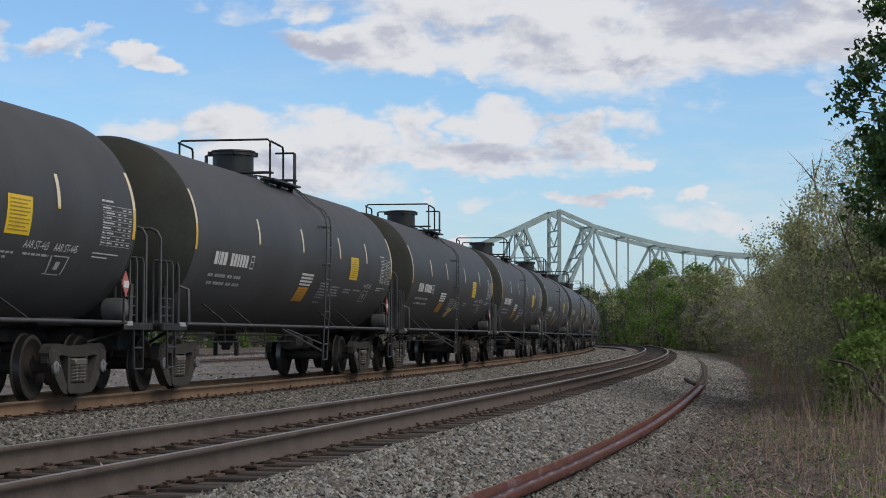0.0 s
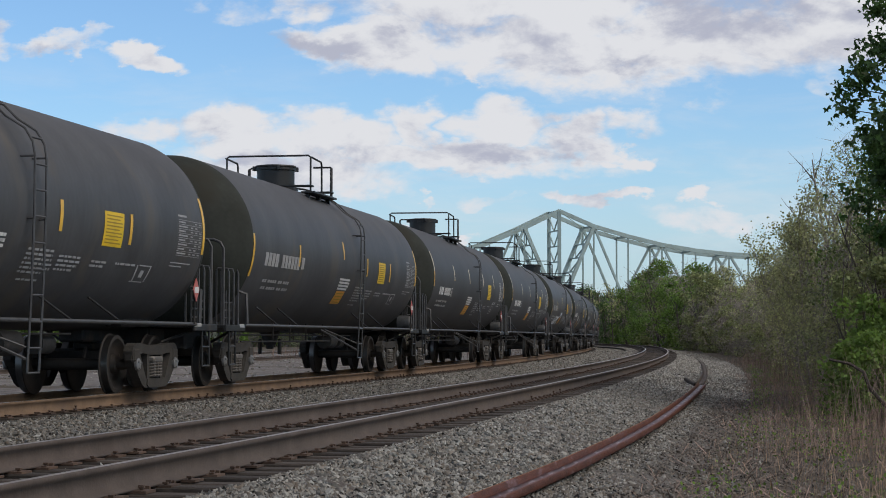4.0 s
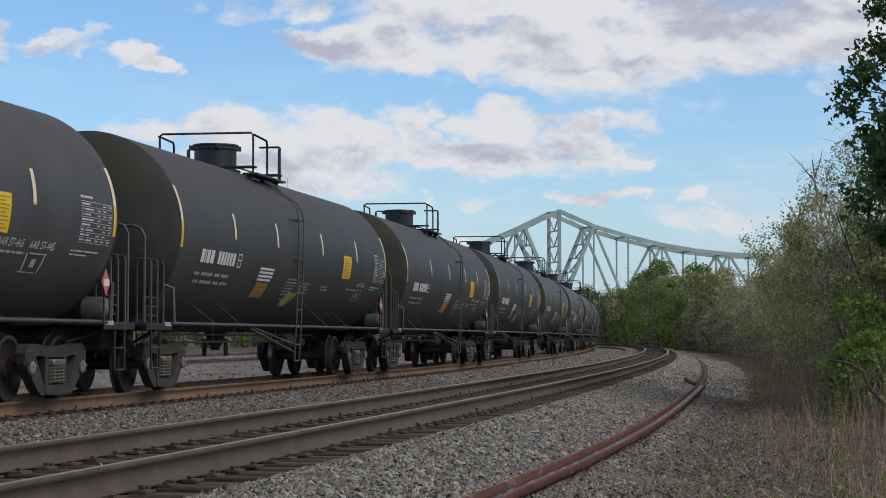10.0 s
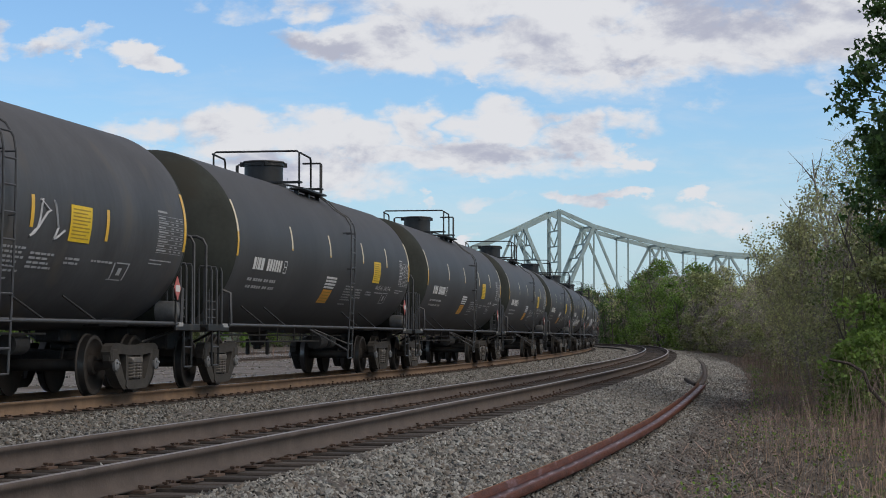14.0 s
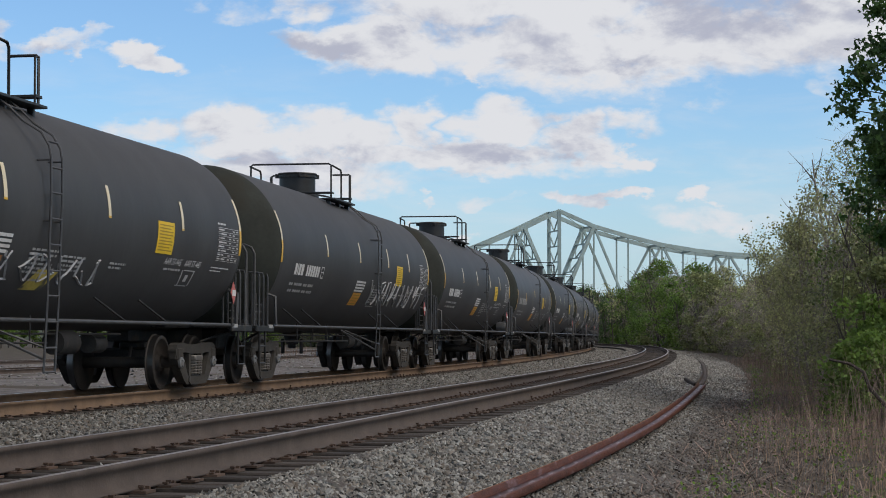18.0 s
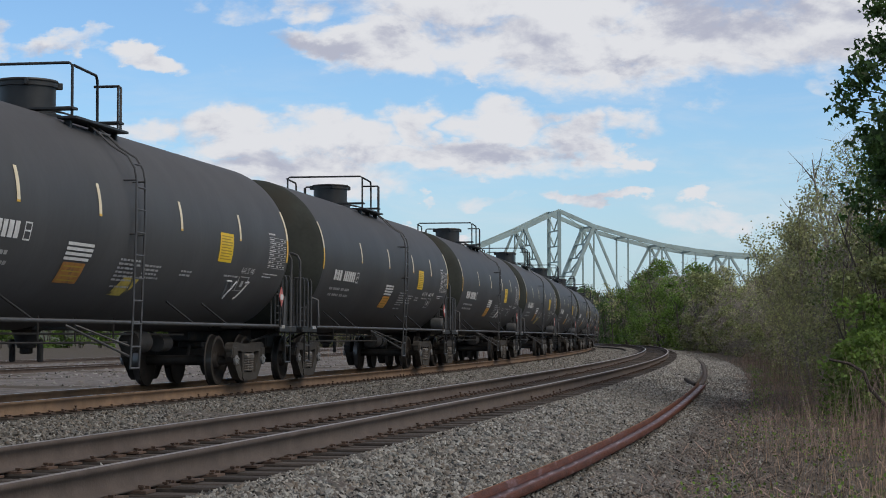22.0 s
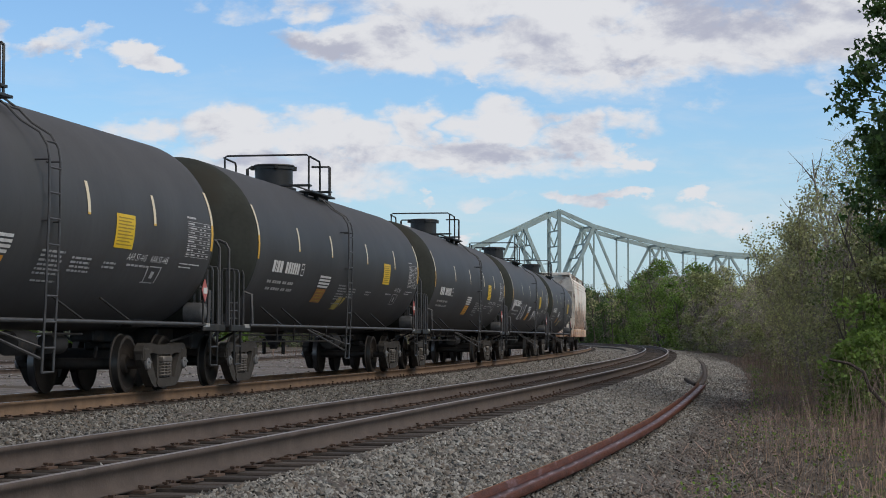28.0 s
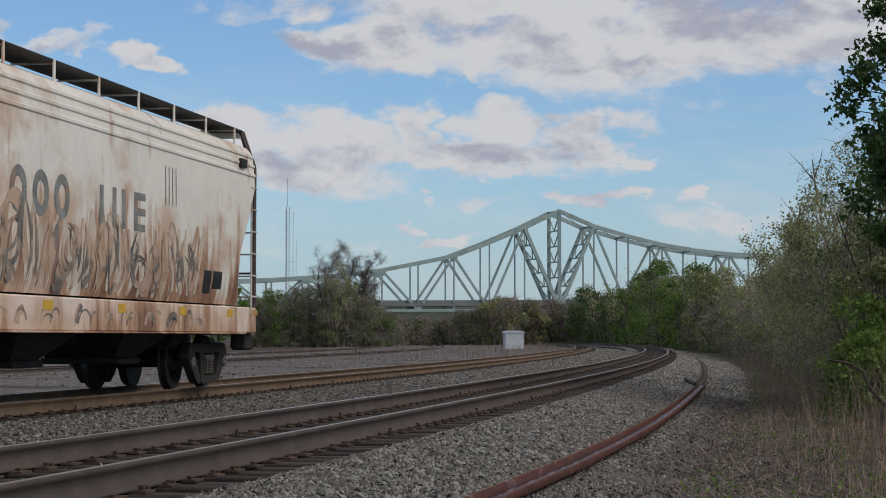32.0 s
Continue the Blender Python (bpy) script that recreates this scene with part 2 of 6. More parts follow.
M = {
    "tank": mat("tank_paint", (0.054, 0.054, 0.056), 0.58, var=0.14, scale=1.1, stain=(0.056, 0.057, 0.058), stain_scale=0.8, stretch=(1, 1, 0.35), spec=0.34, piece_var=0.14),
    "head": mat("dark_tank_end", (0.033, 0.036, 0.031), 0.8, var=0.2, scale=1.4, stain=(0.034, 0.033, 0.026), stain_scale=1.0, spec=0.2),
    "tank_grey": mat("weathered_tank_paint", (0.064, 0.064, 0.067), 0.55, var=0.2, scale=1.2, stain=(0.09, 0.08, 0.07), stain_scale=0.9, stretch=(1, 1, 0.35), spec=0.35),
    "black": mat("black_paint", (0.020, 0.020, 0.020), 0.5, var=0.25, scale=6, stain=(0.05, 0.042, 0.035), stain_scale=5),
    "chamber": mat("dusty_grey_casting", (0.095, 0.097, 0.100), 0.65, var=0.25, scale=6),
    "grip": mat("worn_handrail_paint", (0.062, 0.062, 0.064), 0.5, var=0.25, scale=6),
    "under": mat("grimy_black_steel", (0.024, 0.022, 0.021), 0.8, var=0.35, scale=5, stain=(0.05, 0.038, 0.028), stain_scale=4, bump=0.2, bump_scale=30),
    "truck": mat("dusty_cast_steel", (0.040, 0.035, 0.030), 0.85, var=0.3, scale=6, stain=(0.035, 0.031, 0.028), stain_scale=5, bump=0.25, bump_scale=40),
    "wheel": mat("brown_wheel_steel", (0.040, 0.033, 0.028), 0.7, 0.3, var=0.25, scale=4, stain=(0.03, 0.027, 0.025), stain_scale=3, bump=0.1),
    "tread": mat("polished_wheel_tread", (0.14, 0.135, 0.13), 0.35, 0.9, var=0.1),
    "spring": mat("spring_steel", (0.17, 0.155, 0.14), 0.6, 0.4, var=0.2),
    "cap": mat("bearing_cap_grey", (0.22, 0.22, 0.22), 0.5, 0.4, var=0.25, scale=9),
    "white": mat("white_stencil", (0.62, 0.62, 0.61), 0.6, var=0.12, scale=7, stain=(0.32, 0.32, 0.32), stain_scale=5, stain_at=0.62),
    "dim": mat("greyed_stencil", (0.52, 0.52, 0.52), 0.65, var=0.2, scale=9, stain=(0.2, 0.2, 0.2), stain_scale=6, stain_at=0.56),
    "faded": mat("faded_stencil", (0.34, 0.34, 0.34), 0.65, var=0.2, scale=8),
    "stripe": mat("reflective_stripe", (0.72, 0.62, 0.42), 0.4, var=0.12, scale=5),
    "stripe_y": mat("yellow_reflective", (0.70, 0.42, 0.05), 0.4, var=0.12, scale=5),
    "stripe_old": mat("faded_yellow_reflective", (0.46, 0.28, 0.09), 0.6, var=0.2, scale=6),
    "yellow": mat("yellow_label", (0.74, 0.50, 0.025), 0.5, var=0.12, scale=5),
    "orange": mat("orange_label", (0.60, 0.27, 0.03), 0.5, var=0.12, scale=5),
    "orange_old": mat("sun_faded_orange", (0.34, 0.155, 0.04), 0.6, var=0.2, scale=6, stain=(0.2, 0.1, 0.05), stain_scale=7),
    "smear": mat("smeared_yellow_paint", (0.44, 0.34, 0.07), 0.6, var=0.3, scale=7, stain=(0.07, 0.068, 0.05), stain_scale=4.5, stain_at=0.52),
    "ink": mat("label_ink", (0.36, 0.24, 0.03), 0.6, var=0.1),
    "red": mat("red_placard", (0.46, 0.13, 0.12), 0.5, var=0.1),
    "rail": mat("rusty_rail_web", (0.080, 0.060, 0.049), 0.8, 0.1, var=0.25, scale=2.5, stain=(0.066, 0.048, 0.039), stain_scale=1.4, bump=0.15),
    "rail_ochre": mat("ochre_rail_web", (0.150, 0.094, 0.055), 0.8, 0.0, var=0.25, scale=2.5, stain=(0.11, 0.07, 0.045), stain_scale=1.4, bump=0.15),
    "rust_edge": mat("orange_rust", (0.24, 0.10, 0.04), 0.8, var=0.3, scale=3, stain=(0.16, 0.06, 0.035), stain_scale=2),
    # paler rust that paints light onto the rail head's upturned side
    "rust_pale": mat("lit_side_rust", (0.12, 0.042, 0.030), 0.6, var=0.35, scale=3, stain=(0.25, 0.17, 0.16), stain_scale=0.8, stain_at=0.55, stretch=(3, 0.7, 3)),
    "rail_dull": mat("dull_rail_head", (0.30, 0.26, 0.235), 0.38, 0.6, var=0.15, scale=2),
    "rail_head": mat("worn_rail_head", (0.42, 0.40, 0.39), 0.32, 0.85, var=0.12, scale=2),
    # pale purple streaks paint a sheen into the rusty web's colour
    "rust_web": mat("sheen_streaked_rust", (0.080, 0.028, 0.028), 0.48, 0.0, var=0.35, scale=3, stain=(0.26, 0.20, 0.22), stain_scale=2.2, stain_at=0.53, stretch=(6, 0.5, 6), bump=0.15),
    "red_rail": mat("fresh_rusted_rail", (0.085, 0.027, 0.015), 0.6, 0.0, var=0.35, scale=3, stain=(0.15, 0.085, 0.085), stain_scale=2.6, stain_at=0.58, stretch=(5, 0.6, 5), bump=0.2, spec=0.25),
    "tie": mat("weathered_tie", (0.045, 0.036, 0.030), 0.9, var=0.35, scale=4, stain=(0.085, 0.068, 0.055), stain_scale=6, bump=0.4, bump_scale=30, piece_var=0.35, stretch=(4, 0.7, 1)),
    "spike": mat("rusty_spike", (0.08, 0.05, 0.035), 0.85, var=0.3, scale=8, island_var=0.3),
    "ballast": mat("ballast_bed", (0.125, 0.115, 0.108), 0.95, var=0.45, scale=16, stain=(0.10, 0.088, 0.080), stain_scale=1.2, bump=1.0, bump_scale=22, spec=0.15),
    "dirt_stone": mat("dirty_gravel", (0.120, 0.108, 0.096), 0.9, var=0.3, scale=20, island_var=0.6, bump=0.2, island_hue=(0.10, 0.08, 0.06)),
    "stone": mat("ballast_stone", (0.208, 0.205, 0.190), 0.85, var=0.25, scale=20, island_var=0.72, piece_var=0.5, bump=0.2, island_hue=(0.145, 0.110, 0.080)),
    "gravel": mat("yard_gravel", (0.165, 0.152, 0.146), 0.95, var=0.5, scale=2.5, stain=(0.085, 0.070, 0.055), stain_scale=0.22, stain_at=0.53, bump=0.6, bump_scale=25, spec=0.15),
    "soil": mat("litter_soil", (0.090, 0.076, 0.062), 0.95, var=0.4, scale=5, stain=(0.06, 0.065, 0.03), stain_scale=0.6, bump=0.6, spec=0.15),
    "green_steel": mat("pale_green_bridge_paint", (0.34, 0.43, 0.415), 0.55, var=0.12, scale=0.2),
    "deck": mat("bridge_deck_steel", (0.20, 0.21, 0.20), 0.7, var=0.15, scale=0.2),
    "silver": mat("bright_cabinet_metal", (0.66, 0.67, 0.68), 0.45, 0.3, var=0.1, scale=2),
    "galv": mat("galvanised_mast", (0.42, 0.44, 0.47), 0.5, 0.4, var=0.1),
    "bark": mat("grey_bark", (0.105, 0.09, 0.075), 0.9, var=0.3, scale=6, bump=0.4),
    "pale_bark": mat("pale_bark", (0.24, 0.21, 0.18), 0.9, var=0.3, scale=6),
    "hill": mat("wooded_hill", (0.075, 0.090, 0.068), 0.95, var=0.4, scale=0.05, stain=(0.12, 0.12, 0.09), stain_scale=0.02, spec=0.1),
    # far leaves and twigs: the haze of distance is mixed into their colours
    "leaf_haze": mat("haze_tinted_spring_leaf", (0.24, 0.27, 0.15), 0.7, var=0.3, scale=0.3, island_var=0.5, trans=0.5),
    "far_twig": mat("brown_grey_twig", (0.25, 0.21, 0.185), 0.9, var=0.3, scale=1, island_var=0.4),
    "leaf_dark": mat("maple_leaf", (0.085, 0.155, 0.042), 0.5, var=0.3, scale=2, island_var=0.45, trans=0.5),
    "leaf_green": mat("spring_leaf", (0.165, 0.260, 0.055), 0.6, var=0.3, scale=0.4, island_var=0.5, trans=0.5),
    "leaf_mid": mat("hedge_leaf", (0.265, 0.295, 0.125), 0.6, var=0.3, scale=0.4, island_var=0.5, trans=0.5),
    "leaf_pale": mat("budding_leaf", (0.36, 0.37, 0.18), 0.7, var=0.3, scale=0.5, island_var=0.5, trans=0.5),
    "twig": mat("grey_twig", (0.27, 0.235, 0.20), 0.9, var=0.3, scale=2, island_var=0.4),
    "dry": mat("dry_stalk", (0.38, 0.27, 0.175), 0.9, var=0.3, scale=3, island_var=0.5),
    "dry_red": mat("russet_stalk", (0.26, 0.185, 0.150), 0.9, var=0.3, scale=3, island_var=0.5),
    "hop": rusted("hopper_paint", (0.90, 0.86, 0.78), 2.35, 0.9, 0.435),
    "hop_low": rusted("rust_washed_paint", (0.88, 0.72, 0.61), 1.25, 0.5, 0.445),
    "hop_end": mat("dusty_end_paint", (0.62, 0.58, 0.52), 0.7, var=0.2, scale=1.5, stain=(0.20, 0.12, 0.08), stain_scale=1.6),
    "post": mat("rust_brown_post", (0.085, 0.062, 0.055), 0.75, var=0.3, scale=4, stain=(0.16, 0.12, 0.10), stain_scale=3),
    "letter": mat("faded_letter_paint", (0.25, 0.255, 0.24), 0.7, var=0.3, scale=4, stain=(0.34, 0.2, 0.13), stain_scale=3),
    "graff": mat("grey_spray_paint", (0.20, 0.175, 0.155), 0.75, var=0.4, scale=4, stain=(0.54, 0.38, 0.28), stain_scale=1.7, stain_at=0.45),
    "graff_fill": mat("bleached_spray_fill", (0.64, 0.53, 0.43), 0.7, var=0.2, scale=3, stain=(0.46, 0.30, 0.20), stain_scale=1.6, stain_at=0.5, stretch=(1.6, 1, 0.5)),
    "chalk": mat("white_spray_paint", (0.36, 0.36, 0.37), 0.7, var=0.3, scale=6),
}


# ---- shapes ----
class Shape:
    """Collects vertices and faces of one mesh; each face has a material slot."""

    def __init__(self):
        self.v, self.f, self.mi = [], [], []

    def add(self, verts, faces, slot=0):
        k = len(self.v)
        self.v += [tuple(p) for p in verts]
        self.f += [tuple(i + k for i in f) for f in faces]
        self.mi += [slot] * len(faces)
        return self

    def box(self, c, size, bevel=0.0, rot=None, slot=0):
        """A box with chamfered edges, centre c, turned by the matrix rot."""
        hx, hy, hz = (0.5 * s for s in size)
        if bevel <= 0:
            vs = [Vector((x * hx, y * hy, z * hz)) for x in (-1, 1) for y in (-1, 1) for z in (-1, 1)]
            fs = [(0, 1, 3, 2), (4, 6, 7, 5), (0, 4, 5, 1), (2, 3, 7, 6), (0, 2, 6, 4), (1, 5, 7, 3)]
        else:
            b = min(bevel, hx * 0.9, hy * 0.9, hz * 0.9)
            vs, idx = [], {}
            for x in (-1, 1):
                for y in (-1, 1):
                    for z in (-1, 1):
                        for ax in range(3):
                            p = [x * (hx - b), y * (hy - b), z * (hz - b)]
                            p[ax] = (x * hx, y * hy, z * hz)[ax]
                            idx[x, y, z, ax] = len(vs)
                            vs.append(Vector(p))
            fs = []
            for s in (-1, 1):
                q = [(-1, -1), (1, -1), (1, 1), (-1, 1)]
                q = q if s > 0 else q[::-1]
                fs.append([idx[s, a, d, 0] for a, d in q])
                fs.append([idx[d, s, a, 1] for a, d in q])
                fs.append([idx[a, d, s, 2] for a, d in q])
            for a in (-1, 1):
                for d in (-1, 1):
                    w = a * d
                    for e in ([idx[a, d, -1, 0], idx[a, d, -1, 1], idx[a, d, 1, 1], idx[a, d, 1, 0]],
                              [idx[-1, a, d, 1], idx[-1, a, d, 2], idx[1, a, d, 2], idx[1, a, d, 1]],
                              [idx[d, -1, a, 2], idx[d, -1, a, 0], idx[d, 1, a, 0], idx[d, 1, a, 2]]):
                        fs.append(e if w > 0 else e[::-1])
                    for z in (-1, 1):
                        e = [idx[a, d, z, 0], idx[a, d, z, 1], idx[a, d, z, 2]]
                        fs.append(e if w * z > 0 else e[::-1])
        c = Vector(c)
        if rot is not None:
            vs = [rot @ p for p in vs]
        return self.add([p + c for p in vs], fs, slot)

    def tube(self, path, r, n=8, cap=True, slot=0, r1=None):
        """A round bar along a path of points."""
        path = [Vector(p) for p in path]
        k, vs, fs = len(path), [], []
        ref = None
        for i, p in enumerate(path):
            d = (path[min(i + 1, k - 1)] - path[max(i - 1, 0)]).normalized()
            if ref is None:
                ref = Vector((0, 0, 1)) if abs(d.z) < 0.9 else Vector((1, 0, 0))
            a = d.cross(ref).normalized()
            b = a.cross(d).normalized()
            ref = b
            rr = r if r1 is None else r + (r1 - r) * i / (k - 1)
            vs += [p + rr * (math.cos(t) * a + math.sin(t) * b) for t in (2 * math.pi * j / n for j in range(n))]
        for i in range(k - 1):
            for j in range(n):
                fs.append((i * n + j, i * n + (j + 1) % n, (i + 1) * n + (j + 1) % n, (i + 1) * n + j))
        if cap:
            fs += [tuple(range(n))[::-1], tuple(range((k - 1) * n, k * n))]
        return self.add(vs, fs, slot)

    def lathe(self, prof, n=32, axis="x", c=(0, 0, 0), slot=0, slots=None):
        """Turns a profile of (along, radius) about an axis."""
        vs, fs, sl = [], [], []
        c = Vector(c)
        for a, r in prof:
            for j in range(n):
                t = 2 * math.pi * j / n
                x, y = r * math.cos(t), r * math.sin(t)
                vs.append(c + Vector({"x": (a, x, y), "y": (y, a, x), "z": (x, y, a)}[axis]))
        for i in range(len(prof) - 1):
            for j in range(n):
                fs.append((i * n + j, i * n + (j + 1) % n, (i + 1) * n + (j + 1) % n, (i + 1) * n + j)[::-1])
                sl.append(slots[i] if slots else slot)
        fs.append(tuple(range(n)))
        fs.append(tuple(range((len(prof) - 1) * n, len(prof) * n))[::-1])
        sl += [sl[0], sl[-1]]
        k = len(self.v)
        self.v += [tuple(p) for p in vs]
        self.f += [tuple(i + k for i in f) for f in fs]
        self.mi += sl
        return self

    def slab(self, outline, y0, y1, slot=0):
        """An outline in x and z, extruded along y."""
        n = len(outline)
        vs = [(x, y0, z) for x, z in outline] + [(x, y1, z) for x, z in outline]
        fs = [tuple(range(n)), tuple(range(n, 2 * n))[::-1]]
        fs += [(i, i + n, (i + 1) % n + n, (i + 1) % n) for i in range(n)]
        return self.add(vs, fs, slot)

    def mesh(self, name, mats, smooth=0.0):
        me = bpy.data.meshes.new(name)
        me.from_pydata(self.v, [], self.f)
        for m in (mats if isinstance(mats, (list, tuple)) else [mats]):
            me.materials.append(m)
        if any(self.mi):
            me.polygons.foreach_set("material_index", self.mi)
        if smooth:
            me.polygons.foreach_set("use_smooth", [True] * len(me.polygons))
            me.set_sharp_from_angle(angle=radians(smooth))
        me.update()
        return me


def part(name, shape, mats, parent, label="", smooth=0.0, at=None):
    """Links a shape (or a ready mesh) as one mesh object under a thing or a part."""
    me = shape if isinstance(shape, bpy.types.Mesh) else shape.mesh(name, mats, smooth)
    ob = new(name, me)
    ob.parent = parent
    if at is not None:
        ob.matrix_basis = at
    if label:
        tagged(ob, label)
    return ob


def big_mesh(name, verts, faces, material, smooth=False):
    """A mesh from arrays: verts (n, 3), faces (m, k)."""
    verts, faces = np.asarray(verts, np.float32), np.asarray(faces, np.int32)
    me = bpy.data.meshes.new(name)
    m, k = faces.shape
    me.vertices.add(len(verts))
    me.vertices.foreach_set("co", verts.ravel())
    me.loops.add(m * k)
    me.loops.foreach_set("vertex_index", faces.ravel())
    me.polygons.add(m)
    me.polygons.foreach_set("loop_start", np.arange(0, m * k, k, dtype=np.int32))
    me.polygons.foreach_set("loop_total", np.full(m, k, dtype=np.int32))
    if smooth:
        me.polygons.foreach_set("use_smooth", np.ones(m, dtype=bool))
    me.materials.append(material)
    me.update(calc_edges=True)
    me.validate()
    return me


# ---- the line of the railway ----
# s runs along the train's track away from the camera, u to the right of its near rail.
S = np.arange(-820.0, 900.0, 0.5)
BEND = np.interp(S, [-120, -20, 50, 110, 170, 260], [0, 0.90e-3, 0.78e-3, 0.39e-3, 0.86e-3, 0.97e-3])
HEAD = -np.cumsum(BEND) * 0.5
I0 = int(np.searchsorted(S, 0.0))
HEAD += 0.1881 - HEAD[I0]
PX, PY = np.cumsum(np.sin(HEAD)) * 0.5, np.cumsum(np.cos(HEAD)) * 0.5
PX += -6.9336 - PX[I0]
PY += 20.0 - PY[I0]
GAUGE = 1.505
OFF = 6.222          # the near rail of the second track
Z2 = 0.062           # its rail top


def line(s, u=0.0):
    """Place on the ground plan and heading at s, u (arrays or numbers)."""
    h = np.interp(s, S, HEAD)
    return np.interp(s, S, PX) + u * np.cos(h), np.interp(s, S, PY) - u * np.sin(h), h


def at_line(s, u, z, turn=0.0):
    x, y, h = line(s, u)
    return pose(float(x), float(y), z, 0, 0, 90 - math.degrees(float(h)) + turn)


def ribbon(name, prof, s0, s1, ds, material, closed=False, rough=0.0, smooth=True, u_fn=None):
    """Sweeps a profile of (u, z) along the line."""
    ss = np.arange(s0, s1 + ds, ds)
    n, k = len(ss), len(prof)
    vs = np.zeros((n, k, 3))
    rng = np.random.default_rng(5)
    for j, (u, z) in enumerate(prof):
        w = u_fn(ss) if u_fn else 0.0
        x, y, _ = line(ss, u + w)
        vs[:, j, 0], vs[:, j, 1] = x, y
        vs[:, j, 2] = z + (rng.normal(size=n) * rough if rough else 0)
    fs = []
    kk = k if closed else k - 1
    for j in range(kk):
        a = np.arange(n - 1) * k + j
        b = np.arange(n - 1) * k + (j + 1) % k
        fs.append(np.stack([a, a + k, b + k, b], 1))
    return big_mesh(name, vs.reshape(-1, 3), np.concatenate(fs)[:, ::-1], material, smooth)


RAIL = [(-0.075, -0.186), (0.075, -0.186), (0.075, -0.172), (0.012, -0.150), (0.010, -0.048), (0.035, -0.036), (0.037, -0.010), (0.028, 0.0),
        (-0.028, 0.0), (-0.037, -0.010), (-0.035, -0.036), (-0.010, -0.048), (-0.012, -0.150), (-0.075, -0.172)]


def rail_mesh(name, u, z, s0, s1, ds=2.0, material=None, head=None):
    me = ribbon(name, [(u + a, z + b) for a, b in RAIL], s0, s1, ds, material or M["rail"], closed=True, smooth=False)
    me.materials.append(head or M["rail_head"])
    n = len(me.polygons) // len(RAIL)
    idx = np.zeros(len(me.polygons), np.int32)
    idx[7 * n:8 * n] = 1
    me.polygons.foreach_set("material_index", idx)
    return me


# ---- ground ----
BED = [(-4.4, -0.56), (-3.2, -0.44), (-2.4, -0.26), (-1.9, -0.255), (-1.5, -0.275), (0.0, -0.275), (0.46, -0.27), (0.56, -0.215), (0.85, -0.22), (2.2, -0.33), (OFF - 3.2, -0.28), (OFF - 2.3, -0.19),
       (OFF - 1.5, -0.185), (OFF, -0.185), (OFF + 0.46, -0.19), (OFF + 0.56, -0.15), (OFF + 0.85, -0.15), (OFF + 1.75, -0.37), (OFF + 2.6, -0.45), (OFF + 3.5, -0.56)]



def build_ground():
    g = []
    n = 90
    ax = np.sign(np.linspace(-1, 1, n)) * np.abs(np.linspace(-1, 1, n)) ** 3 * 4500
    gx, gy = np.meshgrid(ax, ax + 150, indexing="ij")
    vs = np.stack([gx, gy, np.full_like(gx, -0.52)], -1).reshape(-1, 3)
    i = (np.arange(n - 1)[:, None] * n + np.arange(n - 1)[None]).ravel()
    ground = new("ground", big_mesh("ground", vs, np.stack([i, i + n, i + n + 1, i + 1], 1), M["soil"], True))
    tagged(ground, "flat brown earth with leaf litter and weeds", "ground", kind="structure")
    yard = new("yard_gravel", ribbon("yard_gravel", [(-34, -0.53), (-33, -0.47), (-20, -0.46), (-8, -0.46), (-3.2, -0.45), (-2.9, -0.53)], -160, 420, 4.0, M["gravel"], rough=0.012))
    tagged(yard, "wide flat grey gravel of the rail yard", "gravel", kind="structure")
    bed = new("ballast_bed", ribbon("ballast_bed", [
        (a, b) for a, b in BED],
        -160, 520, 1.0, M["ballast"], rough=0.012))
    tagged(bed, "bed of crushed grey stone under two tracks", "ballast", kind="structure")
    return bed


bed = build_ground()


